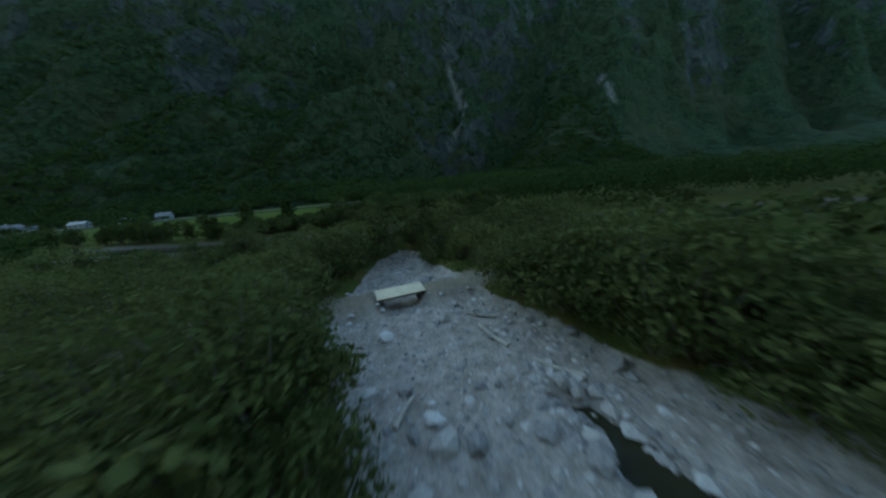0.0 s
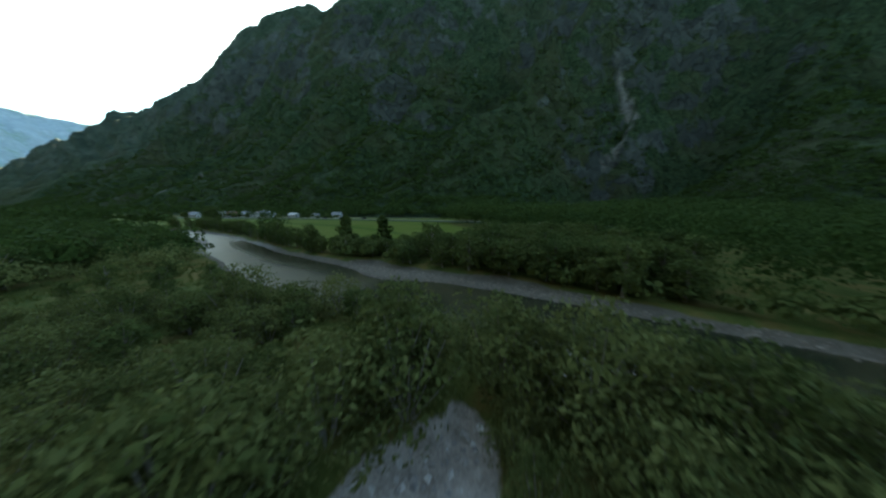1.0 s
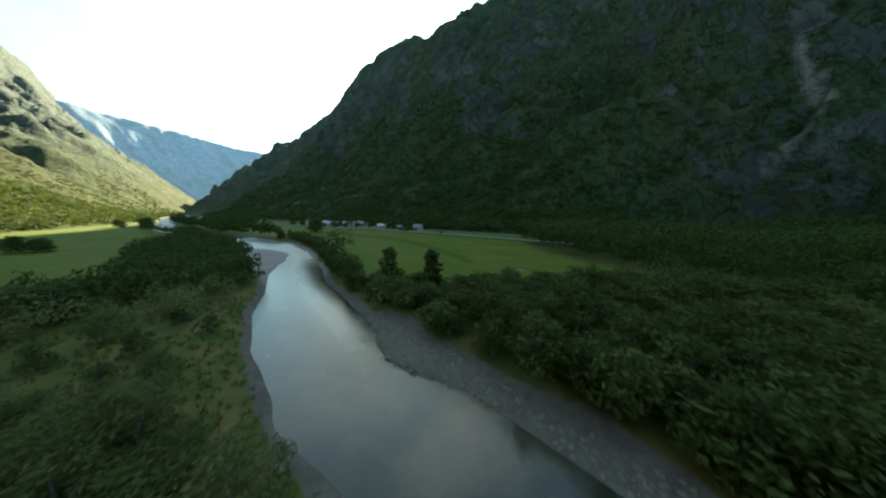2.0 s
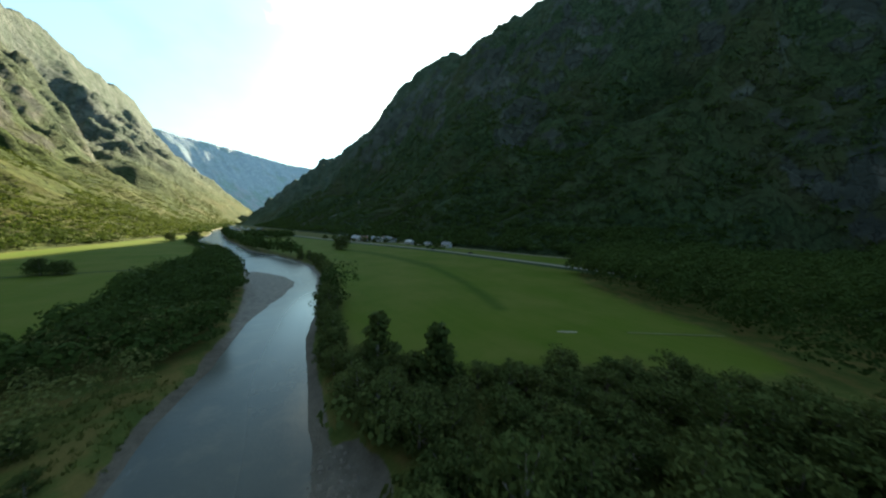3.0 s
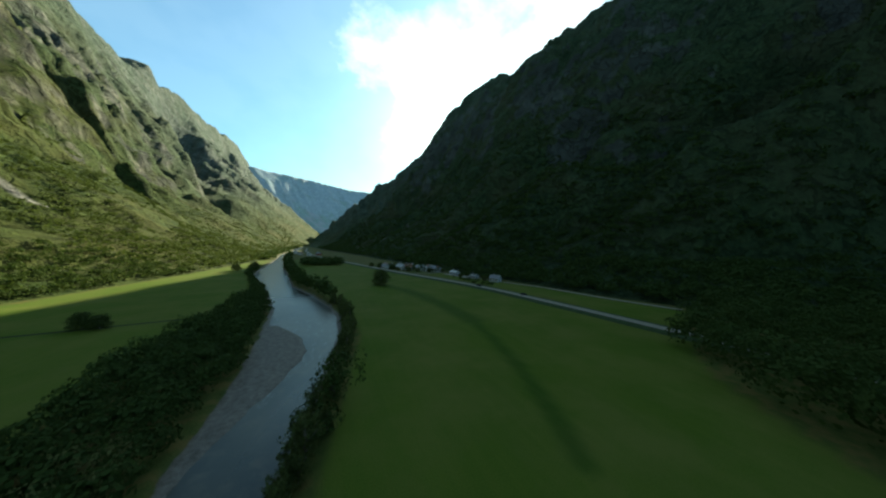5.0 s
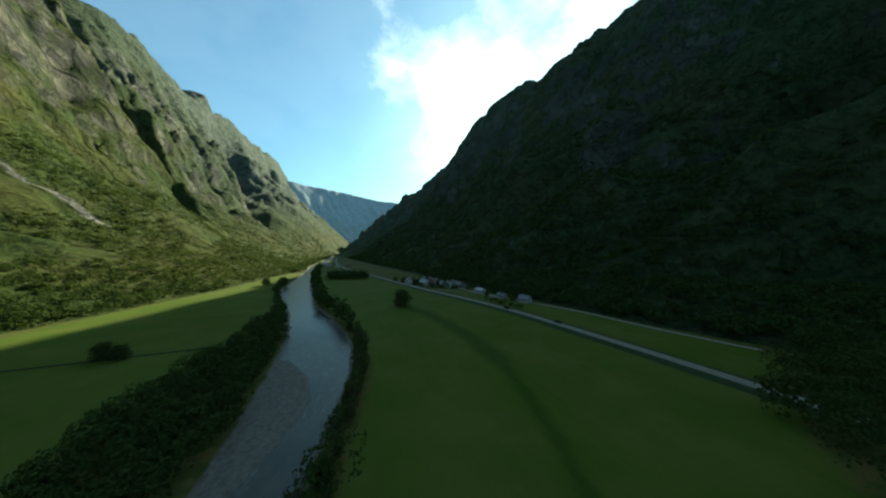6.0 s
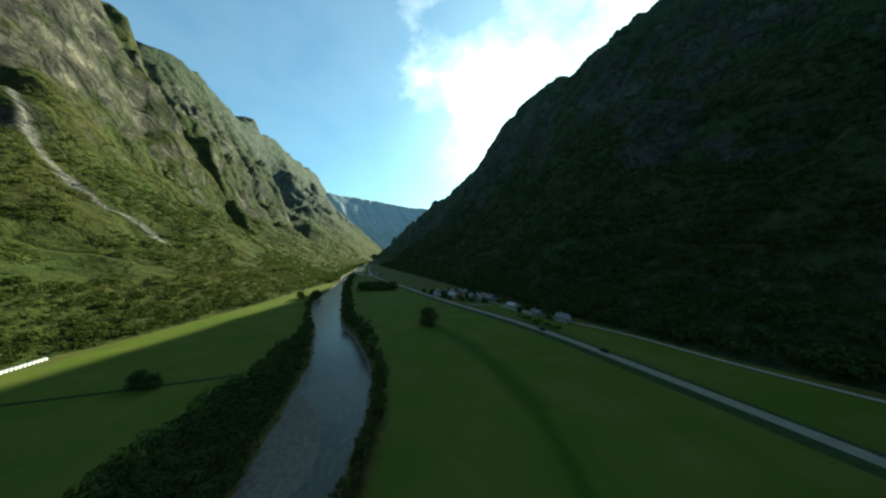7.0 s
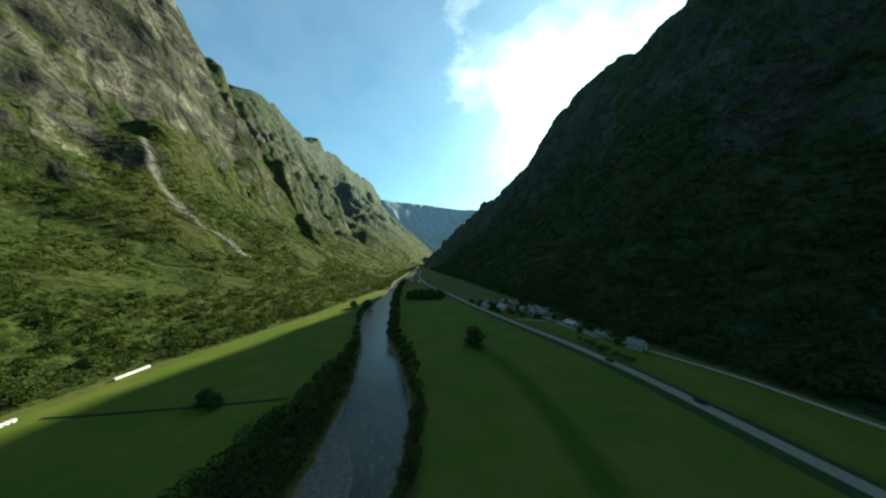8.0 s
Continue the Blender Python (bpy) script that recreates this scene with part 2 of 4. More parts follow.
def mountain_material(name, forest_a, forest_b, rock_a, rock_b, rock_from, rock_to, split):
    """Rock on steep faces, heath and woods on the gentler ones, broken up by noise."""
    mat, tree, bsdf = material(name)
    geo = tree.nodes.new("ShaderNodeNewGeometry")
    sep = tree.nodes.new("ShaderNodeSeparateXYZ")
    tree.links.new(geo.outputs["Normal"], sep.inputs[0])
    wide, mid, fine = noise_at(tree, 0.008), noise_at(tree, 0.035, 8.0, 0.62), noise_at(tree, 0.22, 6.0, 0.65)
    wood = blend(tree, 0.55, ramp(tree, mid, (0.32, forest_a), (0.66, forest_b)),
                 ramp(tree, fine, (0.35, tuple(c * 0.45 for c in forest_a)), (0.62, tuple(c * 1.25 for c in forest_b))))
    wood = blend(tree, ramp(tree, wide, (0.46, (0, 0, 0)), (0.66, (0.65, 0.65, 0.65))), wood, (forest_b[0] * 1.3, forest_b[1] * 0.92, forest_b[2] * 1.1))
    strat = noise_at(tree, 0.022, 8.0, 0.65, (0.3, 1.0, 0.3))
    streak = noise_at(tree, 0.009, 6.0, 0.6, (0.35, 1.0, 0.35))
    stone = blend(tree, 0.5, ramp(tree, strat, (0.35, rock_a), (0.62, rock_b)), ramp(tree, fine, (0.3, rock_a), (0.7, rock_b)))
    block_tone = facets(tree, 0.05, mid)
    stone = blend(tree, 0.6, stone, ramp(tree, block_tone, (0.15, tuple(c * 0.8 for c in rock_a)), (0.85, rock_b)))
    stone = blend(tree, ramp(tree, noise_at(tree, 0.011, 3.0, 0.5), (0.40, (0.55, 0.55, 0.55)), (0.56, (0, 0, 0))), stone, rock_a)
    if split > 0.5:
        dip = noise_at(tree, 0.021, 5.0, 0.6, (0.5, 0.28, 1.0), (0.55, 0.0, 0.0))
        stone = blend(tree, 1.0, stone, ramp(tree, dip, (0.36, (0.34, 0.36, 0.36)), (0.52, (0.85, 0.84, 0.80)), (0.64, (1.3, 1.27, 1.15))), "MULTIPLY")
    slabs, joints = fissures(tree, 0.022, mid), fissures(tree, 0.07, fine)
    crack = calc(tree, "MINIMUM", slabs, calc(tree, "ADD", joints, 0.5))
    crack = calc(tree, "MAXIMUM", crack, 1.0 - split)
    stone = blend(tree, calc(tree, "ADD", 0.5, calc(tree, "MULTIPLY", crack, 0.5)), tuple(c * 0.35 for c in rock_a), stone)
    steep = calc(tree, "SUBTRACT", 1.0, sep.outputs["Z"])
    steep = calc(tree, "ADD", steep, calc(tree, "MULTIPLY", calc(tree, "SUBTRACT", mid, 0.5), 1.25))
    steep = calc(tree, "ADD", steep, calc(tree, "MULTIPLY", calc(tree, "SUBTRACT", streak, 0.5), 1.7))
    steep = calc(tree, "ADD", steep, calc(tree, "MULTIPLY", calc(tree, "SUBTRACT", wide, 0.5), 0.7))
    steep = calc(tree, "ADD", steep, calc(tree, "SUBTRACT", attr(tree, "rocky"), 0.5))
    place = tree.nodes.new("ShaderNodeSeparateXYZ")
    tree.links.new(geo.outputs["Position"], place.inputs[0])
    steep = calc(tree, "ADD", steep, calc(tree, "MULTIPLY", calc(tree, "MINIMUM", calc(tree, "SUBTRACT", place.outputs["Z"], 260.0), 300.0), 0.0007))
    col = blend(tree, ramp(tree, steep, (rock_from, (0, 0, 0)), (rock_to, (1, 1, 1))), wood, stone)
    scree = attr(tree, "scree")
    # air haze painted into the colour as paler grey-green, by attribute
    col = blend(tree, attr(tree, "haze_tint"), col, ramp(tree, mid, (0.35, (0.046, 0.066, 0.056)), (0.65, (0.105, 0.123, 0.109))))
    col = blend(tree, scree, col, ramp(tree, fine, (0.3, (0.10, 0.096, 0.084)), (0.7, (0.22, 0.21, 0.185))))
    tree.links.new(col, bsdf.inputs["Base Color"])
    bsdf.inputs["Roughness"].default_value = 0.92
    bsdf.inputs["Specular IOR Level"].default_value = 0.05
    bump(tree, bsdf, blend_value(tree, blend_value(tree, mid, fine), calc(tree, "MULTIPLY", crack, 0.7)), 1.0, 11.0)
    return mat


def leaf_material(name, dark, light):
    mat, tree, bsdf = material(name)
    geo = tree.nodes.new("ShaderNodeNewGeometry")
    info = tree.nodes.new("ShaderNodeObjectInfo")
    col = blend(tree, 0.5, ramp(tree, geo.outputs["Random Per Island"], (0.0, dark), (1.0, light)),
                ramp(tree, info.outputs["Random"], (0.0, dark), (1.0, light)))
    tree.links.new(col, bsdf.inputs["Base Color"])
    bsdf.inputs["Roughness"].default_value = 0.8
    bsdf.inputs["Specular IOR Level"].default_value = 0.06
    thin = tree.nodes.new("ShaderNodeBsdfTranslucent")
    tree.links.new(col, thin.inputs["Color"])
    both = tree.nodes.new("ShaderNodeMixShader")
    both.inputs[0].default_value = 0.4
    tree.links.new(bsdf.outputs[0], both.inputs[1])
    tree.links.new(thin.outputs[0], both.inputs[2])
    tree.links.new(both.outputs[0], tree.nodes["Material Output"].inputs["Surface"])
    return mat


def water_material():
    mat, tree, bsdf = material("river_water")
    depth = noise_at(tree, 0.06)
    deep = ramp(tree, depth, (0.35, (0.014, 0.017, 0.010)), (0.7, (0.042, 0.038, 0.020)))
    bed = noise_at(tree, 0.32, 6.0, 0.62)
    deep = blend(tree, ramp(tree, bed, (0.50, (0, 0, 0)), (0.66, (0.55, 0.55, 0.55))), deep, (0.060, 0.050, 0.026))
    tree.links.new(calc(tree, "ADD", 0.09, calc(tree, "MULTIPLY", attr(tree, "riffle"), 0.30)), bsdf.inputs["Roughness"])
    bsdf.inputs["IOR"].default_value = 1.36
    waves = calc(tree, "ADD", calc(tree, "MULTIPLY", noise_at(tree, 3.2, 3.0, 0.5, (1.0, 0.7, 1.0)), 0.4), calc(tree, "MULTIPLY", noise_at(tree, 0.35, 2.0, 0.5, (1.0, 0.5, 1.0)), 0.5))
    bump(tree, bsdf, calc(tree, "MULTIPLY", waves, calc(tree, "ADD", calc(tree, "ADD", 0.08, ramp(tree, noise_at(tree, 0.12, 5.0, 0.65), (0.42, (0, 0, 0)), (0.62, (0.26, 0.26, 0.26)))), calc(tree, "MULTIPLY", attr(tree, "riffle"), 0.2))), 0.5, 0.14)
    foam = calc(tree, "MULTIPLY", attr(tree, "riffle"), noise_at(tree, 0.9, 6.0, 0.7, (1.0, 0.35, 1.0)))
    white = ramp(tree, foam, (0.50, (0, 0, 0)), (0.90, (0.25, 0.25, 0.25)))
    tree.links.new(blend(tree, white, deep, (0.62, 0.66, 0.68)), bsdf.inputs["Base Color"])
    return mat


def stone_material():
    mat, tree, bsdf = material("river_stone")
    info, geo = tree.nodes.new("ShaderNodeObjectInfo"), tree.nodes.new("ShaderNodeNewGeometry")
    tone = calc(tree, "FRACT", calc(tree, "ADD", info.outputs["Random"], geo.outputs["Random Per Island"]))
    col = ramp(tree, tone, (0.0, (0.105, 0.10, 0.096)), (0.55, (0.26, 0.236, 0.205)), (0.85, (0.42, 0.39, 0.34)), (1.0, (0.66, 0.65, 0.62)))
    fine = noise_at(tree, 9.0)
    tree.links.new(blend(tree, 0.45, col, ramp(tree, fine, (0.3, (0.12, 0.12, 0.12)), (0.7, (0.42, 0.41, 0.40)))), bsdf.inputs["Base Color"])
    bsdf.inputs["Roughness"].default_value = 0.85
    bump(tree, bsdf, fine, 0.6, 0.03)
    return mat


GROUND = ground_material()
WATER = water_material()
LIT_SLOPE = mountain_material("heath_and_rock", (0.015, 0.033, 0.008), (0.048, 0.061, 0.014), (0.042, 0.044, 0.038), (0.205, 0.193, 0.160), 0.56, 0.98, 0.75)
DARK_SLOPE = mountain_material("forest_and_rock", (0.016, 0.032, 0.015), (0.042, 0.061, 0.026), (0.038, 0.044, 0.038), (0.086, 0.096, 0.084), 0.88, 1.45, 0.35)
# valley-head slope: distance haze put into pale blue base colours
HAZED_SLOPE = mountain_material("hazed_heath_and_rock", (0.20, 0.28, 0.27), (0.28, 0.36, 0.34), (0.28, 0.35, 0.40), (0.36, 0.43, 0.48), 0.60, 0.95, 0.1)
LEAF_BUSH = leaf_material("willow_leaves", (0.038, 0.055, 0.014), (0.150, 0.158, 0.054))
LEAF_TREE = leaf_material("alder_leaves", (0.035, 0.056, 0.015), (0.103, 0.120, 0.036))
LEAF_HEATH = leaf_material("birch_thicket_leaves", (0.022, 0.042, 0.008), (0.072, 0.088, 0.016))
LEAF_FAR = leaf_material("woodland_leaves", (0.022, 0.042, 0.010), (0.058, 0.084, 0.021))
BARK = plain("grey_bark", (0.16, 0.14, 0.12), 0.9, spread=0.4, scale=4.0)
STONE = stone_material()
ASPHALT = plain("worn_asphalt", (0.18, 0.168, 0.13), 0.85, spread=0.2, scale=0.6)
TRACK = plain("gravel_track", (0.22, 0.20, 0.155), 0.95, spread=0.3, scale=1.0)
CONCRETE = plain("pale_concrete", (0.50, 0.44, 0.31), 0.85, spread=0.2, scale=1.2, relief=0.01)

# ---- the plan of the valley ----
bank_left = table([(-1500, -160), (-200, -42), (-100, -28), (-60, -21), (-33, -17), (-18, -15.5), (-8, -17), (0, -18.5), (14, -18.6), (20, -17.9), (27, -17.3),
                   (36.5, -14.7), (50, -12.4), (75, -11.8), (95, -12.3), (117, -14), (140, -16), (185, -26), (233, -42), (270, -52), (325, -58),
                   (466, -68), (600, -83), (900, -94), (2000, -140), (4700, -370)])
bank_right = table([(-1500, -145), (-200, -28), (-100, -16), (-60, -8), (-37, -6.4), (-26, -5.2), (-17, -4.7), (-9, -4.7), (0, -5.5), (13, -4.5), (20, -4), (31, -3), (40, -2),
                    (51, 1), (69, 4), (88, 7), (100, 9), (122, 9), (140, 6), (168, -2), (204, -16), (268, -27), (338, -40), (464, -56),
                    (600, -68), (900, -79), (2000, -126), (4700, -356)])
foot_right = table([(-1500, 420), (-400, 260), (-100, 215), (50, 178), (120, 152), (254, 125), (364, 103), (600, 60), (1000, -20), (1600, -115), (2600, -300), (4700, -500)])
foot_left = table([(-1500, -420), (-400, -230), (0, -150), (125, -135), (165, -131), (205, -119), (290, -103), (370, -94), (470, -82), (650, -95), (1000, -112), (1400, -108), (2000, -10), (2600, 50), (3300, -10), (4700, -380)])
ridge_right = table([(-1500, 640), (0, 620), (413, 590), (501, 582), (576, 594), (648, 584), (692, 568), (758, 607), (817, 618), (885, 606), (1007, 592), (1112, 564), (1140, 547), (1165, 524), (1215, 504),
                     (1269, 480), (1459, 445), (1662, 405), (1992, 345), (2868, 265), (4700, 230)])
ridge_left = table([(-1500, 800), (300, 880), (720, 770), (795, 706), (887, 655), (930, 667), (1076, 735), (1225, 775), (1365, 768), (1540, 745), (1680, 815), (1868, 900), (2000, 890), (2170, 870), (2480, 880), (2790, 940), (3300, 985), (4100, 962), (4700, 900)])
FIELD_RIGHT = [(15, 94), (13, 121), (8, 146), (-2, 183), (-20, 267), (-34, 340), (-48, 450), (-20, 520), (10, 440), (28, 375), (68, 240), (86, 190), (97, 150), (106, 100),
               (112, 62), (113, 52), (100, 46), (86, 36), (71, 15), (66, 4), (60, -5), (54, -9), (42, -4), (35, 5), (24, 12), (15, 13), (7, 22), (3, 32), (5, 46), (9, 64), (12, 80)]
FIELD_LEFT = [(-33, 50), (-37, 86), (-36, 114), (-33, 145), (-32, 185), (-46, 235), (-56, 270), (-64, 330), (-72, 455), (-82, 460), (-93, 370), (-102, 290), (-117, 200),
              (-128, 125), (-140, 60), (-110, 30), (-70, 34)]
FIELD_EDGE = [(100, 200), (112, 150), (118, 110), (122, 62), (150, 62), (160, 80), (148, 120), (140, 152), (126, 180), (112, 240), (70, 300)]
STREAM_BED = [(-75, -34), (-58, -26), (-50, -20.5), (-42, -17.2), (-36, -17.2), (-29, -17.8), (-25, -20), (-26, -22.4), (-32, -24.1), (-38, -26.9), (-45, -32.4), (-52, -36.8),
              (-60, -42), (-78, -47)]
BAR_LEFT = [(-12.8, 44), (-11.3, 53), (-8.5, 60), (-5, 68), (-2, 77), (0, 83), (0.6, 90), (-1, 100), (-4, 106), (-10.5, 119), (-14, 118), (-12, 98), (-11.5, 87), (-11, 69), (-12, 60)]
BAR_MOUTH = [(-18.5, -40), (-15, -40), (-14.3, -31), (-14.6, -26), (-15.8, -22.2), (-19.5, -22.8), (-21, -25), (-20, -30), (-18.8, -34)]
BAR_RIGHT = [(-6.2, -34), (-5.3, -26), (-4.9, -17), (-4.8, -9), (-7.1, -3), (-8.8, 2.6), (-8.2, 6), (-4.6, 14.5), (-1.2, 14), (-0.2, 10), (-1.6, 3), (-1.3, -8), (-0.6, -15.5), (-3.0, -22), (-3.7, -28), (-4.8, -34)]
TRACK_LINE = [(-52, 20), (-47, -4), (-43.4, -14), (-40.6, -22.3), (-38.3, -30), (-38.6, -36), (-41, -50), (-50, -80)]
SWALES = [([(38, 190), (44, 178), (49, 166), (54, 142), (57, 117), (57, 96)], 6.5), ([(57, 96), (54, 80), (49, 60), (43, 44), (38, 33)], 3.0)]
FIELD_SOUTH = [(150, -200), (240, -175), (238, -140), (150, -120)]
ROAD_LINE = [(170, -400), (128, -215), (108, -140), (104, -85), (112, -40), (118, 0), (118, 40), (116, 62), (113.5, 82), (110.5, 100), (107.5, 122), (103, 150), (92, 190), (73, 241), (50, 315), (31, 384),
             (6, 460), (-14, 540), (-32, 640), (-52, 800), (-70, 1100)]
BROOK = [(-75, -40), (-62, -36.5), (-58, -34.2), (-55.5, -33.6), (-53.6, -31.9), (-51.6, -31.4), (-50.2, -30.2)]
WATER_LEVEL = -0.9


def causeway(x, y):
    """The earth track on either side of the slab bridge."""
    return (1 - smooth(1.1, 2.1, line_distance(x, y, TRACK_LINE))) * smooth(1.75, 2.2, np.hypot(x + 40.6, y + 22.3))


def floor_height(x, y):
    bl, br = bank_left(y), bank_right(y)
    wet = np.minimum(x - bl, br - x)                      # positive over the river
    wob = (fbm(x / 6, y / 6, 3) - 0.5)
    z = 0.25 * (fbm(x / 14, y / 14, 5) - 0.5)
    z = z * (1 - 0.7 * smooth(-1, 3, np.maximum(inside(x, y, FIELD_RIGHT), inside(x, y, FIELD_LEFT))))
    z = np.where(wet > -4, z * (1 - smooth(-4, 0, wet)) + (-0.9 - 0.05) * smooth(-2.4, 0.9, wet + wob), z)
    z = z - 0.9 * smooth(0, 3.5, wet + wob)
    for bar in (BAR_LEFT, BAR_RIGHT, BAR_MOUTH):
        m = smooth(-1.2, 1.2, inside(x, y, bar) + 1.2 * wob)
        z = z * (1 - m) + m * (-0.72 + 0.35 * wob)
    m = smooth(-0.8, 0.8, inside(x, y, STREAM_BED) + 1.5 * wob)
    z = z * (1 - m) + m * (-0.95 + 0.8 * wob + 0.25 * (fbm(x / 1.5, y / 1.5, 8) - 0.5))
    k = m * (1 - smooth(1.2, 2.6, np.hypot(x + 40.6, y + 22.3)))
    z = z * (1 - k) + k * (-1.05)
    k = m * (1 - smooth(0.0, 1.0, line_distance(x, y, BROOK) + 1.6 * wob + 2.4 * (fbm(x / 1.9, y / 1.9, 9) - 0.5)))
    z = z * (1 - k) + k * (-1.6)
    k = m * causeway(x, y)
    return z * (1 - k) + k * (0.02 + 0.1 * wob)


# ---- ground ----
def spread(dense_from, dense_to, step, low, high, grow):
    xs = list(np.arange(dense_from, dense_to + 1e-6, step))
    d = step
    while xs[-1] < high:
        d *= grow
        xs.append(xs[-1] + d)
    d = step
    while xs[0] > low:
        d *= grow
        xs.insert(0, xs[0] - d)
    return np.array(xs)


gx = spread(-60, 26, 0.9, -2600, 2600, 1.05)
gy = spread(-46, 122, 0.9, -1500, 4700, 1.03)
GX, GY = np.meshgrid(gx, gy, indexing="ij")
GZ = floor_height(GX, GY)
wob = fbm(GX / 5, GY / 5, 21) - 0.5
gravel = np.max([smooth(-0.6, 0.6, inside(GX, GY, p) + 1.5 * wob) for p in (STREAM_BED, BAR_MOUTH)], axis=0)
shore = np.minimum(GX - bank_left(GY), bank_right(GY) - GX)
silt = np.max([smooth(-0.6, 0.6, inside(GX, GY, p) + 1.5 * wob) for p in (BAR_LEFT, BAR_RIGHT)], axis=0)
silt = np.maximum(silt, smooth(-1.5, -0.4, shore + 1.2 * wob)) * (1 - gravel)
mown = np.maximum(smooth(-0.5, 1.0, inside(GX, GY, FIELD_RIGHT)), smooth(-0.5, 1.0, inside(GX, GY, FIELD_LEFT)))
mown = np.max([mown, smooth(-1, 1, inside(GX, GY, FIELD_EDGE)), smooth(-1, 1, inside(GX, GY, FIELD_SOUTH))], axis=0)
swale = np.max([1 - smooth(0.2 * w, w, line_distance(GX, GY, s) + 0.4 * w * wob) for s, w in SWALES], axis=0)
dirt = 1 - smooth(1.1, 2.2, line_distance(GX, GY, TRACK_LINE) + 0.8 * wob)
ground = sheet("ground", GX, GY, GZ, GROUND, (("gravel", gravel), ("silt", silt), ("wet", silt * smooth(40, 48, GY)), ("mown", mown), ("swale", swale), ("dirt", np.maximum(dirt * (1 - gravel), causeway(GX, GY)))))
tagged(ground, "green valley floor of meadows, rough grass and grey gravel", "ground", kind="structure")

# ---- river ----
ry = spread(-48, 160, 1.0, -1500, 4600, 1.03)
rv = np.linspace(-0.04, 1.04, 15)
RV, RY = np.meshgrid(rv, ry, indexing="ij")
RX = bank_left(RY) + RV * (bank_right(RY) - bank_left(RY))
riffle = 0.08 + 0.7 * np.exp(-((RX + 15.3) / 1.6) ** 2 - ((RY + 15.5) / 6) ** 2) + 0.6 * smooth(-6, 4, RY) * (1 - smooth(60, 95, RY)) * (1 - smooth(0.4, 0.9, RV)) + 0.85 * smooth(50, 90, RY) - 0.4 * smooth(120, 190, RY) + (1 - smooth(10, 30, np.abs(RY - 5))) * 0.15
water = sheet("river", RX, RY, np.full_like(RX, WATER_LEVEL), WATER, (("riffle", riffle),))
tagged(water, "smooth dark river reflecting the bright sky, rippled farther up", "water", kind="structure")


# ---- mountains ----
PROFILE = np.array([(0, 0), (0.06, 0.012), (0.2, 0.06), (0.42, 0.17), (0.55, 0.33), (0.68, 0.53), (0.85, 0.80), (1.0, 1.0), (1.12, 1.03), (1.6, 0.75)])


# gullies of the sunlit side: place along the valley, lean, depth, width of the near and of the far wall
COULOIRS = [(530, 0.75, 24, 110, 60), (725, 0.5, 62, 95, 60), (985, 0.9, 26, 120, 60), (1180, 1.3, 225, 80, 225), (2050, 1.2, 100, 160, 120)]


APRON = np.array([(0, 0), (0.06, 0.035), (0.15, 0.11), (0.3, 0.21), (0.5, 0.355), (0.7, 0.51), (0.84, 0.66), (0.93, 0.83), (1.0, 1.0), (1.12, 1.03), (1.6, 0.75)])


def slabs_and_ledges(z, s, y, cliff, fall, seed, wander):
    """Breaks a face into plates of rock and level ledges."""
    plates = fbm(y / 70 + s / 120, s / 48, seed + 60, 4) * 11
    f = plates - np.floor(plates)
    z = z + cliff * fall * 6.5 * (np.floor(plates) + smooth(0.36, 0.64, f) - 5.5)
    ledge = 52.0 * (0.8 + 0.5 * fbm(y / 140, s / 900, seed + 30, 2))
    h = z / ledge + wander * fbm(y / 150, s / 260, seed + 33, 3)
    f = h - np.floor(h)
    return z + cliff * fall * 0.3 * ledge * (smooth(0.3, 0.75, f) - f)


def shaded_height(s, y, width, top, seed):
    u = s / width
    rise = np.interp(u, PROFILE[:, 0], PROFILE[:, 1]) * top
    w = smooth(0.02, 0.5, u) * (1 - 0.88 * smooth(0.8, 1.0, u))
    cliff = smooth(0.36, 0.52, u)
    ribs = 1 - 4 * np.abs(fbm(y / 330 + s / 700, s / 900, seed, 3) - 0.5)
    gully = np.abs(fbm(y / 105 + s / 300, s / 380, seed + 5, 3) - 0.5) * 2
    cleft = np.abs(fbm(y / 38 + s / 90, s / 160, seed + 21, 3) - 0.5) * 2
    bench = fbm(y / 260, s / 70, seed + 9, 3) - 0.5
    rough = fbm(y / 26 + s / 60, s / 26, seed + 13, 4) - 0.5
    z = rise + w * (200 * (ribs - 0.55) + 115 * (gully - 0.35) + 45 * bench)
    z = z + cliff * (1 - 0.7 * smooth(0.85, 1.0, u)) * (44 - 10 * smooth(500, 900, y)) * (cleft - 0.3)
    z = z + (smooth(0.0, 0.15, u) * 13 + cliff * 17) * rough + 3 * smooth(0.0, 0.15, u)
    knolls = fbm(y / 85 + s / 170, s / 75, seed + 15, 3) - 0.5
    z = z + 46 * knolls * smooth(0.03, 0.2, u) * (1 - 0.7 * cliff)
    return slabs_and_ledges(z, s, y, cliff, 1 - 0.6 * smooth(0.85, 1.0, u), seed, 3.2)


def buttress(s, y, lean, period, seed):
    """Leaning ribs of rock, steep towards the lower valley and drawn out towards its head: -0.5..0.5."""
    q = y - lean * s
    phase = q / period + 1.5 * fbm(q / (2.4 * period), s / (3.5 * period), seed, 3) + 0.5 * fbm(s / (0.5 * period), q / (0.5 * period), seed + 3, 3)
    f = phase - np.floor(phase)
    return np.where(f < 0.27, f / 0.27, (1 - f) / 0.73) - 0.5


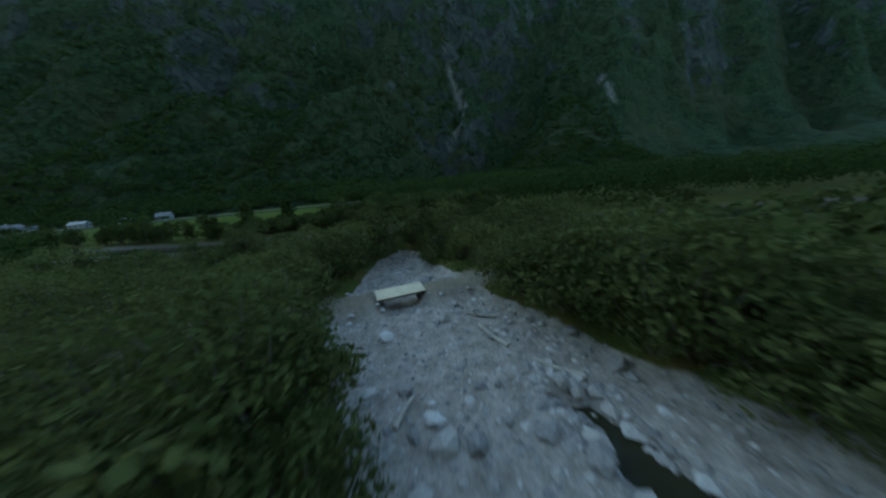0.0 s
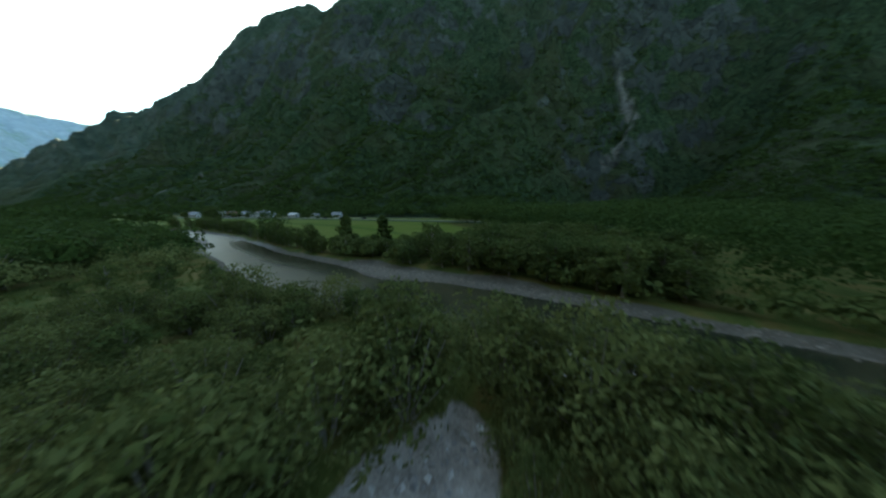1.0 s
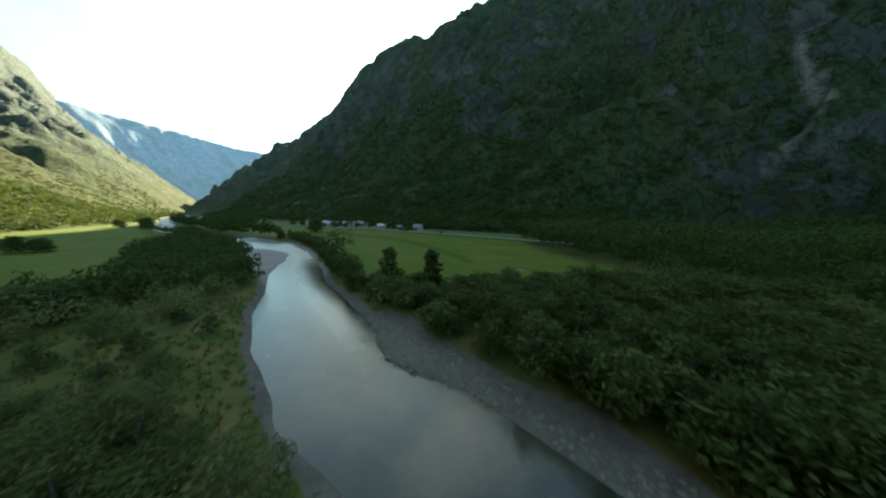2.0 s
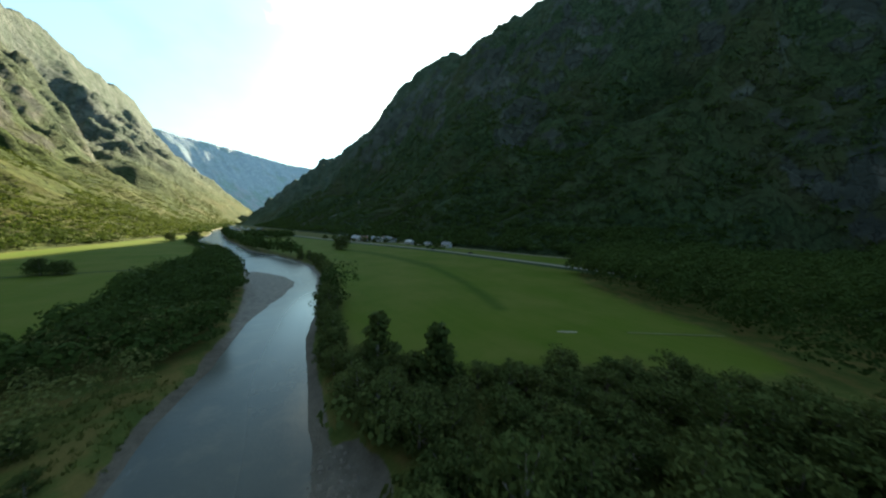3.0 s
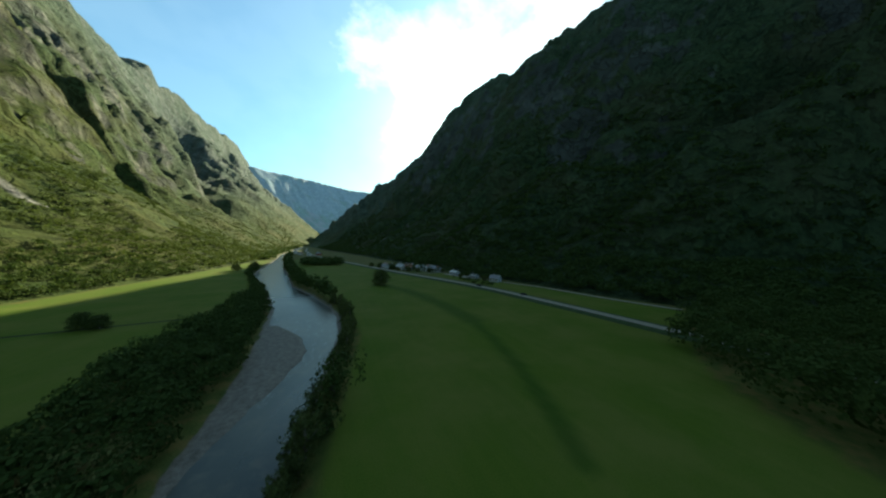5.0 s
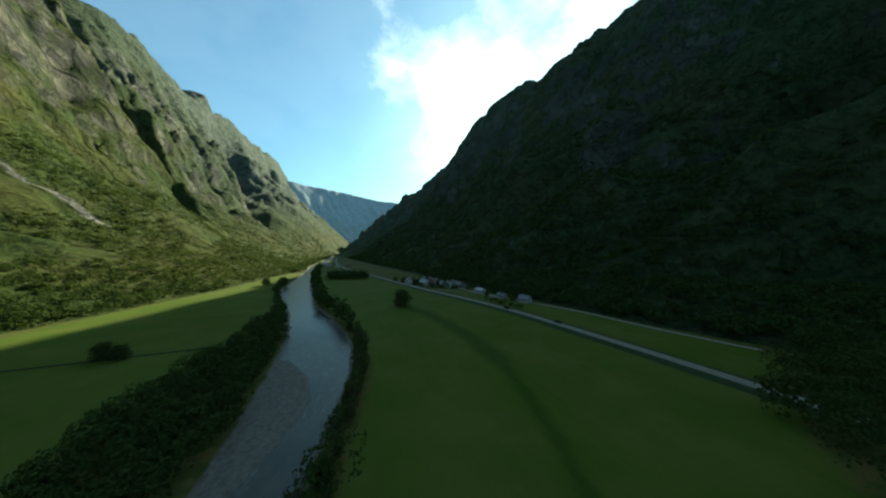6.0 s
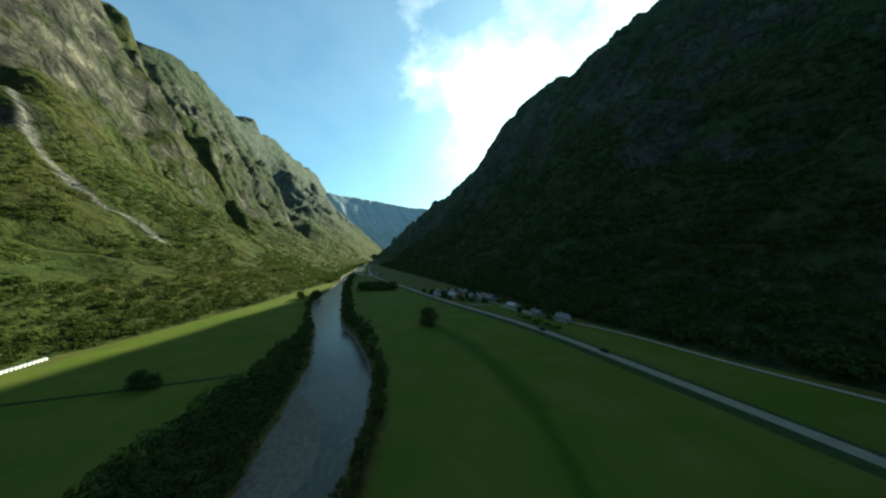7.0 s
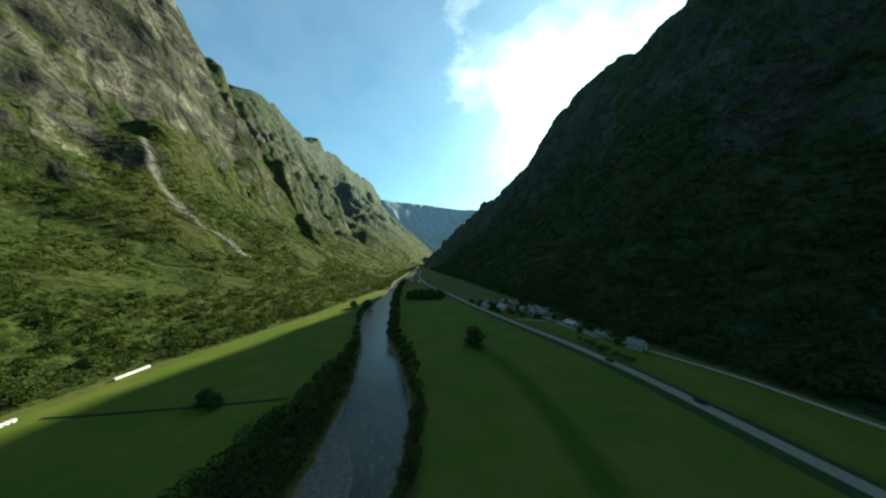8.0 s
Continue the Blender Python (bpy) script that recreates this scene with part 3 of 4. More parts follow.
def sunlit_height(s, y, width, top, seed):
    u = s / width
    up = smooth(800, 1700, y)                             # wider aprons of scree and grass up the valley
    rise = (np.interp(u, PROFILE[:, 0], PROFILE[:, 1]) * (1 - up) + np.interp(u, APRON[:, 0], APRON[:, 1]) * up) * top
    w = smooth(0.02, 0.5, u) * (1 - 0.88 * smooth(0.8, 1.0, u))
    cliff = smooth(0.36, 0.52, u)
    fall = 1 - 0.75 * smooth(0.84, 1.0, u)
    ribs = 1 - 4 * np.abs(fbm(y / 330 + s / 700, s / 900, seed, 3) - 0.5)
    bench = fbm(y / 260, s / 70, seed + 9, 3) - 0.5
    rough = fbm(y / 26 + s / 60, s / 26, seed + 13, 4) - 0.5
    z = rise + w * (95 * (ribs - 0.55) + 45 * bench)
    for y0, lean, deep, near, far in COULOIRS:
        d = y - y0 - lean * (s - 250) - 30 * (fbm(s / 110, y / 160, seed + 50, 3) - 0.5)
        cut = np.where(d < 0, smooth(-near, 0, d), np.clip(1 - d / far, 0, 1))
        z = z - deep * cut * smooth(0.16 + 0.14 * up, 0.85, u) * (1 - 0.62 * smooth(0.9, 1.0, u))
    face = smooth(0.24 + 0.16 * up, 0.52 + 0.12 * up, u) * fall * (0.16 + 0.56 * smooth(560, 800, y) - 0.25 * smooth(1000, 1350, y))
    z = z + face * (14 + 44 * smooth(0.3, 0.7, fbm(y / 260, s / 190, seed + 71, 2))) * buttress(s, y, 0.75, 135, seed + 80)
    z = z + face * (5 + 18 * smooth(0.3, 0.7, fbm(y / 120, s / 90, seed + 73, 2))) * buttress(s, y, 0.55, 46, seed + 90)
    z = z + (smooth(0.0, 0.15, u) * 13 + cliff * (18 - 8 * smooth(0.8, 1.0, u))) * rough + 3 * smooth(0.0, 0.15, u)
    return slabs_and_ledges(z, s, y, cliff, 1 - 0.6 * smooth(0.85, 1.0, u), seed, 1.3)


def mountain(name, foot, top, width, side, seed, mat, y_low, y_high, label, screes=()):
    ys = [y_low]
    while ys[-1] < y_high:
        ys.append(ys[-1] + 3.2 + 0.011 * abs(ys[-1] - 350))
    us = np.concatenate([np.linspace(-0.03, 0.25, 36), np.linspace(0.26, 1.05, 150), np.linspace(1.08, 1.6, 12)])
    U, Y = np.meshgrid(us, np.array(ys), indexing="ij")
    S = U * width(Y)
    form = shaded_height if side > 0 else sunlit_height
    Z = np.where(S < 0, S * 0.15, form(np.maximum(S, 0), Y, width(Y), top(Y), seed))
    X = foot(Y) + side * S
    scree = np.zeros_like(X)
    for line, size in screes:
        d = line_distance(S, Y, line)
        scree = np.maximum(scree, 1 - smooth(size * 0.4, size, d + 11 * (fbm(S / 14, Y / 14, 4) - 0.5)))
    u = U
    low_edge = 0.26 * (fbm(Y / 120 + S / 500, S / 700, seed + 44, 3) - 0.5)
    crag = smooth(0.24, 0.56, u + low_edge) * (1 - smooth(0.80, 0.94, u))
    rocky = (0.12 + 0.74 * crag * np.maximum(smooth(0.36, 0.60, fbm(Y / 120, S / 90, seed + 41, 4)), 0.78 * (1 - smooth(560, 800, Y))) + 0.32 * smooth(1250, 1700, Y) * smooth(0.5, 0.75, U)) if side < 0 else 0.35 + 0.3 * crag
    # painted haze grows up the valley; the heights are paled a little too
    ob = sheet(name, X, Y, Z, mat, (("scree", scree), ("rocky", rocky), ("haze_tint", np.clip(0.68 * smooth(600, 1700, Y) * smooth(0.12, 0.6, U) + 0.22 * smooth(0.7, 1.0, U), 0, 0.72) * (1.0 if side < 0 else 0.8))), flip=side < 0)
    return tagged(ob, label, "mountain")


WIDE_R, WIDE_L = table([(0, 500)]), table([(470, 600), (650, 600), (1000, 628), (1400, 660), (2000, 790), (2600, 880), (3300, 852), (4700, 600)])
LIT_SCREES = [([(146, 383), (183, 376), (210, 370), (250, 373), (302, 384)], 5.0)]
SCREES = [([(240, -38), (247, -60), (264, -75), (284, -59), (298, -46)], 3.6), ([(69, 623), (135, 650), (190, 620), (200, 560), (275, 528)], 3.0), ([(172, -316), (200, -320), (226, -323)], 4.5)]
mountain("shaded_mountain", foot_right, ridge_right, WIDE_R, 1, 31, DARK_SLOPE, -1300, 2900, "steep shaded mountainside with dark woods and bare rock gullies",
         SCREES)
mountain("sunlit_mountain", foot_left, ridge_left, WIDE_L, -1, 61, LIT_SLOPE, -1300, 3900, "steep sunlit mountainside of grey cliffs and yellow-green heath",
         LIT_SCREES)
# the head of the valley: a ridge that runs from the near left to the far right
fx, fv = np.meshgrid(np.linspace(-2000, 1300, 240), np.linspace(-0.05, 1.5, 90), indexing="ij")
away = np.interp(fx, [-2000, -1000, 700, 1300], [0.80, 0.84, 1.10, 1.12])
far_top = np.interp(fx, [-2000, -940, -762, -202, 60, 300, 640, 1600], [1050, 1020, 985, 905, 860, 820, 805, 800]) * away
out = (1 - fv) * 900
FX, FY = fx * away + 0.58 * out, 4300 * away - 0.81 * out
rib = 1 - 2 * np.abs(fbm(fx / 300 + fv * 0.8, fv * 1.2, 77, 3) - 0.5) * 2
spur = 1 - 2 * np.abs(fbm(fx / 95 + fv * 1.4, fv * 2.5, 79, 3) - 0.5) * 2
FZ = far_top * np.interp(fv, [-0.05, 0, 0.25, 0.5, 0.75, 1, 1.1, 1.5], [-0.02, 0.0, 0.10, 0.30, 0.68, 1.0, 1.02, 0.9])
FZ = FZ + smooth(0, 0.35, fv) * (1 - 0.8 * smooth(0.8, 1.0, fv)) * (26 * (rib - 0.5) + 12 * (spur - 0.5)) + smooth(0, 0.3, fv) * 24 * (fbm(FX / 70, FY / 70, 81) - 0.5)
tagged(sheet("distant_mountain", FX, FY, FZ, HAZED_SLOPE, (("scree", np.zeros_like(fx)), ("rocky", 0.2 + 0.6 * smooth(0.3, 0.6, fv)))), "mountain closing the head of the valley, its colour tinted blue-grey for haze", "mountain")


# ---- road ----
def ribbon(name, pts, half, z, mat, label, category, bank=0.0):
    xs, ys = np.array(pts, float).T
    t = np.concatenate([[0], np.cumsum(np.hypot(np.diff(xs), np.diff(ys)))])
    tt = np.linspace(0, t[-1], int(t[-1] / 4))
    x, y = np.interp(tt, t, xs), np.interp(tt, t, ys)
    k = np.ones(9) / 9
    x, y = (np.convolve(np.pad(v, 4, "edge"), k, "valid") for v in (x, y))
    dx, dy = np.gradient(x), np.gradient(y)
    n = np.hypot(dx, dy)
    nx, ny = dy / n, -dx / n
    off = [(-half - bank, -0.3), (-half, z), (half, z), (half + bank, -0.3)] if bank else [(-half, z), (half, z)]
    o = np.array(off)
    X, Y = x[None] + nx[None] * o[:, :1], y[None] + ny[None] * o[:, :1]
    Z = np.broadcast_to(o[:, 1:], X.shape)
    return tagged(sheet(name, X, Y, Z, mat, flip=True), label, category, kind="structure")


VERGE = plain("rough_verge", (0.024, 0.040, 0.013), 0.95, spread=0.4, scale=0.5)
# nearly black green, about half the verge colour
DITCH = plain("dark_ditch_grass", (0.010, 0.018, 0.006), 0.95, spread=0.4, scale=0.5)
ribbon("road_verge", ROAD_LINE, 4.4, 0.62, VERGE, "grassy road embankment", "verge", 2.6)
ribbon("road", ROAD_LINE, 2.35, 0.67, ASPHALT, "pale grey two-lane asphalt road", "road")
ribbon("ditch", [(-122, 125), (-103, 126.5), (-87, 128), (-72, 130), (-50, 133), (-34, 135.5)], 0.8, 0.06, DITCH, "dark grassy drainage ditch across the meadow", "ditch")
ribbon("farm_track", [(160, 70), (147, 110), (145, 130), (139, 154), (129, 172), (120, 205), (112, 236), (96, 262)], 1.3, 0.3, TRACK, "pale gravel farm track", "track")
ribbon("brook", BROOK + [(-48.6, -29.2), (-46, -28)], 1.5, -1.3, WATER, "narrow dark brook among the stones", "water")
ribbon("village_lane", [(76, 249), (88, 242), (98, 239), (106, 237)], 1.4, 0.4, TRACK, "pale gravel lane into the village", "track")
ribbon("farmyard", [(106, 238), (110, 226), (115, 208), (119, 192)], 3.2, 0.34, TRACK, "pale gravel farmyard beside the houses", "track")

# ---- foliage ----
def leaf_quads(centres, radii, count, size, r, squash=1.0, outward=0.8):
    """Small four-cornered leaf sprays scattered through clusters."""
    pick = r.integers(0, len(centres), count)
    way = r.normal(size=(count, 3))
    way /= np.linalg.norm(way, axis=1)[:, None]
    depth = r.random(count) ** 0.35
    pos = centres[pick] + way * (radii[pick] * depth)[:, None] * np.array([1, 1, squash])
    normal = way * outward + r.normal(size=(count, 3)) * 0.4
    normal /= np.linalg.norm(normal, axis=1)[:, None]
    side = np.cross(normal, r.normal(size=(count, 3)))
    side /= np.linalg.norm(side, axis=1)[:, None]
    up = np.cross(normal, side)
    s = size * (0.6 + 0.8 * r.random(count))[:, None]
    a, b = side * s * 0.42, up * s * 0.8
    verts = np.stack([pos - b, pos + a * 0.9, pos + b, pos - a * 0.9], 1).reshape(-1, 3)
    return verts, np.arange(count * 4).reshape(-1, 4)


def limb(bm, a, b, ra, rb, sides=6):
    a, b = Vector(a), Vector(b)
    turn = (b - a).to_track_quat("Z", "Y").to_matrix().to_4x4()
    bmesh.ops.create_cone(bm, cap_ends=True, segments=sides, radius1=ra, radius2=rb, depth=(b - a).length,
                          matrix=Matrix.Translation((a + b) / 2) @ turn)


def make_plant(name, label, category, group, height, spread_, clusters, leaves, leaf, mat, seed, stems=1, base=0.25, cone=0.0):
    """One tree or bush: tapered stem with limbs, and a crown of leaf sprays."""
    r = np.random.default_rng(seed)
    top = new(name)
    tagged(top, label, category, group)
    bm = bmesh.new()
    heights = base + (1 - base) * (np.arange(clusters) + 0.5) / clusters
    centres = []
    for k, h in enumerate(heights):
        t = (h - base) / (1 - base)
        reach = spread_ * (1 - cone * t) * (math.sqrt(max(0.05, 1 - (2 * t - 0.75) ** 2 / 1.7)) if not cone else (1 - t) + 0.12) * (0.35 + 0.6 * r.random())
        ang = k * 2.399 + r.random()
        centres.append((reach * math.cos(ang), reach * math.sin(ang), h * height * 0.92))
    centres = np.array(centres)
    if stems == 1:
        limb(bm, (0, 0, -0.3), (0.05 * spread_, 0, height * 0.5), 0.03 * height, 0.018 * height)
        limb(bm, (0.05 * spread_, 0, height * 0.48), (0, 0, height * 0.9), 0.018 * height, 0.005 * height)
    for c in centres[:: 1 if stems > 1 else 2]:
        root = (0.1 * c[0], 0.1 * c[1], -0.2) if stems > 1 else (0.03 * spread_, 0, max(0.2, c[2] * 0.6))
        limb(bm, root, tuple(c), 0.011 * height, 0.004 * height, 5)
    part("trunk", bm, BARK, top)
    radii = spread_ * (0.34 + 0.22 * r.random(clusters)) * (1 - 0.45 * cone * (heights - base))
    v, f = leaf_quads(centres, radii, leaves, leaf, r, 0.85)
    v[:, 2] = np.maximum(v[:, 2], 0.05)
    crown = new("crown", raw_mesh("crown", v, f, mat))
    crown.parent = top
    return top


def scatter(step, x_low, x_high, y_low, y_high, keep, seed, jitter=0.45):
    """Jittered grid of places for which keep(x, y) holds."""
    r = np.random.default_rng(seed)
    X, Y = np.meshgrid(np.arange(x_low, x_high, step), np.arange(y_low, y_high, step), indexing="ij")
    x = X.ravel() + (r.random(X.size) - 0.5) * 2 * jitter * step
    y = Y.ravel() + (r.random(X.size) - 0.5) * 2 * jitter * step
    k = keep(x, y)
    return x[k], y[k]


def plant_out(protos, xs, ys, low, high, seed, sink=0.1, wide=1.0):
    r = np.random.default_rng(seed)
    zs = floor_height(xs, ys)
    for k, (x, y, z) in enumerate(zip(xs, ys, zs)):
        s = low + (high - low) * r.random()
        copy = copy_thing(protos[k % len(protos)], pose(x, y, z - sink, 0, 0, 360 * r.random()))
        copy.scale = (s * wide, s * wide, s * (0.85 + 0.3 * r.random()))


def woods(name, xs, ys, zs, radius, tall, quads, mat, label, seed, category="woodland", leaf=0.8):
    """Uncountable crowns joined into one mesh of leaf sprays."""
    r = np.random.default_rng(seed)
    n = len(xs)
    size = radius * (0.65 + 0.7 * r.random(n))
    hgt = tall * (0.6 + 0.8 * r.random(n))
    k = np.repeat(np.arange(n), quads)
    m = n * quads
    way = r.normal(size=(m, 3))
    way[:, 2] = np.abs(way[:, 2]) * 0.9 - 0.25
    way /= np.linalg.norm(way, axis=1)[:, None]
    bulge = 0.7 + 0.6 * value_noise(way[:, 0] * 2 + k * 7.1, way[:, 1] * 2 + way[:, 2] * 3, 5)
    pos = np.stack([xs[k], ys[k], zs[k] + hgt[k] * 0.55], 1) + way * bulge[:, None] * np.stack([size[k], size[k], hgt[k] * 0.5], 1)
    normal = way + r.normal(size=(m, 3)) * 0.32
    normal /= np.linalg.norm(normal, axis=1)[:, None]
    side = np.cross(normal, r.normal(size=(m, 3)))
    side /= np.linalg.norm(side, axis=1)[:, None]
    up = np.cross(normal, side)
    s = (size[k] * leaf * (0.6 + 0.7 * r.random(m)))[:, None]
    a, b = side * s * 0.5, up * s * 0.6
    verts = np.stack([pos - b, pos + a, pos + b, pos - a], 1).reshape(-1, 3)
    ob = new(name, raw_mesh(name, verts, np.arange(m * 4).reshape(-1, 4), mat))
    return tagged(ob, label, category, kind="stuff")


CLEARINGS = [[(-37, 15), (-28, 8), (-22, 0), (-19.5, -6), (-18.5, 4), (-19.5, 16), (-24, 24), (-33, 28), (-42, 24), (-42, 17)],
             [(-29, -6), (-23, -5), (-20, -9), (-22, -13), (-28, -12)], [(-20, -14.5), (-14, -14.5), (-14, -4), (-20, -4)]]


def open_ground(x, y, margin=0.0):
    """True where no bush or tree may stand."""
    bad = inside(x, y, STREAM_BED) > -0.1 - margin
    bad |= inside(x, y, BAR_MOUTH) > -0.8
    for p in (BAR_LEFT, BAR_RIGHT, *CLEARINGS):
        bad |= inside(x, y, p) > -0.4 - margin
    for p in (FIELD_LEFT, FIELD_RIGHT, FIELD_EDGE, FIELD_SOUTH):
        bad |= inside(x, y, p) > 0.2
    bad |= line_distance(x, y, TRACK_LINE) < np.where((y < -24) & (y > -35), 2.7, 0.4) + margin
    bad |= line_distance(x, y, ROAD_LINE) < np.where(y < 48, 3.4, 7.5)
    bad |= (x > bank_left(y) - 2.0 - margin - 1.4 * ((y > -24) & (y < -8))) & (x < bank_right(y) + 1.4 + margin)
    return bad


near_bush = lambda x, y: (x > -57) & (x < -17) & (y > -43) & (y < 22)
bushes = [make_plant("willow_bush", "grey-green willow bush on the rough riverside ground", "bush", "willow bushes by the stream",
                     2.7 + 0.35 * k, 1.5 + 0.12 * k, 12 + k, 1850, 0.13, LEAF_BUSH, 100 + k, stems=4, base=0.18) for k in range(5)]
bx, by = scatter(2.75, -57, -16, -43, 24, lambda x, y: ~open_ground(x, y) & near_bush(x, y) & ((fbm(x / 9, y / 9, 41) > 0.36) | (inside(x, y, STREAM_BED) > -3.2)), 11)
order = np.argsort(line_distance(bx, by, [(-60, -26.5), (-40, -25.5), (-25, -22)]))[:290]
spare = np.setdiff1d(np.arange(len(bx)), order)
spare_x, spare_y = bx[spare], by[spare]
bx, by = bx[order], by[order]
edge_x = np.array([-44.9, -47.2, -49.6, -52.0, -54.4, -56.8])
verge_x = np.arange(-50, -40.4, 1.35)
bx, by = np.concatenate([bx[:280], verge_x, edge_x, [-28.0, -30.4, -32.6, -34.8]]), np.concatenate([by[:280], -30.4 + 0.66 * (verge_x + 40.6), -28.7 + 0.62 * (edge_x + 37.5), [-16.6, -16.1, -15.9, -15.8]])
shore = (bx > -23.5) & (by > -24) & (by < -8)
low = (by > -14) & ~shore
plant_out(bushes, bx[~low & ~shore], by[~low & ~shore], 0.55, 1.6, 12, wide=1.1)
plant_out(bushes, bx[shore], by[shore], 0.55, 0.9, 39, wide=1.2)
tall_x, tall_y = np.array([(-22, -25.5), (-21.8, -28), (-23.5, -30), (-21.6, -31.8), (-24, -33.5), (-21.6, -35.4), (-25.5, -27.5), (-26.5, -31.5), (-20.6, -38.5)]).T
plant_out(bushes, tall_x, tall_y, 0.95, 1.25, 40, wide=1.3)
plant_out(bushes, bx[low], by[low], 0.62, 1.1, 26, wide=1.2)

alders = [make_plant("alder_tree", "dark green alder tree in the riverside wood", "tree", "alder trees along the river",
                     7.0 + 0.5 * k, 2.5 + 0.15 * k, 18, 1250, 0.34, LEAF_TREE, 200 + k, base=0.2) for k in range(4)]
wood_right = lambda x, y: ~open_ground(x, y) & (x > bank_right(y) + 2.2)
ax, ay = scatter(2.9, -6, 40, -40, 26, lambda x, y: wood_right(x, y) & (inside(x, y, FIELD_RIGHT) < -1.5), 13)
order = np.argsort(np.hypot(ax - 12, ay - 2))[:230]
max_reach = np.hypot(ax[order] - 12, ay[order] - 2).max() + 1.0
front = ay[order] > 1 - 0.25 * ax[order]
plant_out(alders, ax[order][front], ay[order][front], 0.36, 0.52, 14, wide=1.65)
plant_out(alders, ax[order][~front], ay[order][~front], 0.5, 0.8, 15, wide=1.25)
tx, ty = scatter(2.7, -10, 20, 26, 150, lambda x, y: (x > bank_right(y) + 1.6) & (x < bank_right(y) + 4.6), 15)
plant_out(alders, tx, ty, 0.45, 0.75, 16)

for k, (x, y, size) in enumerate([(-24, -3.6, 0.46), (-21.6, -8.4, 0.42), (-25.8, -6.2, 0.36), (-24.8, 9.6, 0.38), (-36, 36, 0.75), (-40, 31, 0.7), (-38.5, 38.5, 0.6), (-27.5, 46, 0.7),
                                  (-30, 40, 0.5), (-29.5, 1.5, 0.4), (-27, 18, 0.36), (-30, 24, 0.42), (-24.5, 26, 0.36), (-33, 20, 0.34), (-21.5, 20.5, 0.26), (-28, 12, 0.28), (-33, -1, 0.42), (-45, -33.9, 0.5), (-42.1, -31.8, 0.45), (-48, -36.2, 0.55), (-51, -38.2, 0.52), (-54.2, -40.2, 0.55)]):
    copy_thing(alders[k % 4], pose(x, y, -0.1, 0, 0, 57 * k)).scale = (1.35 * size, 1.35 * size, size)

slim = make_plant("young_birch", "slim pointed birch tree at the edge of the meadow", "tree", "pointed trees at the meadow edge", 6.4, 2.1, 17, 1400, 0.34, LEAF_TREE, 300, base=0.06, cone=0.75)
for x, y, s in ((4.2, 23, 1.3), (8.4, 15.5, 1.3), (-0.6, 27.5, 0.85)):
    copy_thing(slim, pose(x, y, 0, 0, 0, 40 * x)).scale = (s * 1.3, s * 1.3, s)
broad = make_plant("meadow_tree", "large round broadleaf tree standing alone in the meadow", "tree", "lone meadow trees", 10.5, 5.0, 22, 2200, 0.55, LEAF_TREE, 310, base=0.15)
for x, y, s in ((39, 190, 1.0), (-67, 132, 0.52), (-62, 130, 0.45), (-60, 310, 0.8), (-75, 312, 0.7), (70, 290, 0.55), (82, 298, 0.5), (90, 282, 0.45), (99, 292, 0.55), (108, 262, 0.5), (110, 246, 0.4), (122, 214, 0.45),
                (116, 236, 0.5), (66, 281, 0.42), (71, 272, 0.4), (81, 266, 0.45), (88, 257, 0.4), (97, 249, 0.38), (58, 301, 0.45), (93, 281, 0.5), (112, 210, 0.35), (121, 186, 0.38), (52, 322, 0.5), (104, 312, 0.6), (60, 312, 0.55)):
    copy_thing(broad, pose(x, y, 0, 0, 0, 30 * x)).scale = (1.25 * s, 1.25 * s, s)
for proto in (*bushes, *alders, slim, broad):
    for ob in (*proto.children_recursive, proto):
        bpy.data.objects.remove(ob)

# dark copse closing the far end of the meadow, and a row of small trees beside the road
sx, sy = scatter(3.6, -22, 22, 352, 392, lambda x, y: (x > bank_right(y) + 6) & (x < np.interp(y, [352, 392], [26, 14])), 31)
woods("meadow_copse", sx, sy, floor_height(sx, sy), 2.6, 7.0, 60, LEAF_FAR, "dark copse closing the end of the meadow", 32, "woodland", 0.45)
sx, sy = scatter(3.2, 96, 122, 160, 212, lambda x, y: np.abs(line_distance(x, y, ROAD_LINE) - 9.5) < 1.5, 33)
woods("roadside_scrub", sx, sy, floor_height(sx, sy), 1.3, 2.8, 60, LEAF_FAR, "row of small dark trees beside the road", 34, "scrub", 0.4)

GARDENS = [(58, 318), (76, 270), (96, 246), (110, 240), (118, 196), (130, 176), (136, 186), (126, 226), (118, 262), (100, 312), (76, 326)]
sx, sy = scatter(4.4, 50, 140, 170, 330, lambda x, y: (inside(x, y, GARDENS) > -2) & (line_distance(x, y, ROAD_LINE) > 8) & (fbm(x / 8, y / 8, 71) > 0.47), 37)
woods("garden_shrubs", sx, sy, floor_height(sx, sy), 1.8, 4.8, 50, LEAF_FAR, "garden trees and shrubs among the village houses", 38, "shrubs", 0.4)

# rough scrub farther from the path, joined
sx, sy = scatter(3.4, -150, -14, -110, 60, lambda x, y: ~open_ground(x, y) & ~near_bush(x, y) & (x < bank_left(y) - 3) & (x > foot_left(y) - 20) & (fbm(x / 10, y / 10, 42) > 0.31), 17)
sx, sy = np.concatenate([sx, spare_x]), np.concatenate([sy, spare_y])
near = (sx > -70) & (sy > -48)
woods("willow_scrub", sx[near], sy[near], floor_height(sx[near], sy[near]), 1.8, 3.2, 200, LEAF_BUSH, "grey-green willow scrub covering the rough ground", 18, "scrub", 0.15)
woods("willow_scrub", sx[~near], sy[~near], floor_height(sx[~near], sy[~near]), 1.8, 3.2, 42, LEAF_BUSH, "grey-green willow scrub farther across the rough ground", 29, "scrub", 0.42)
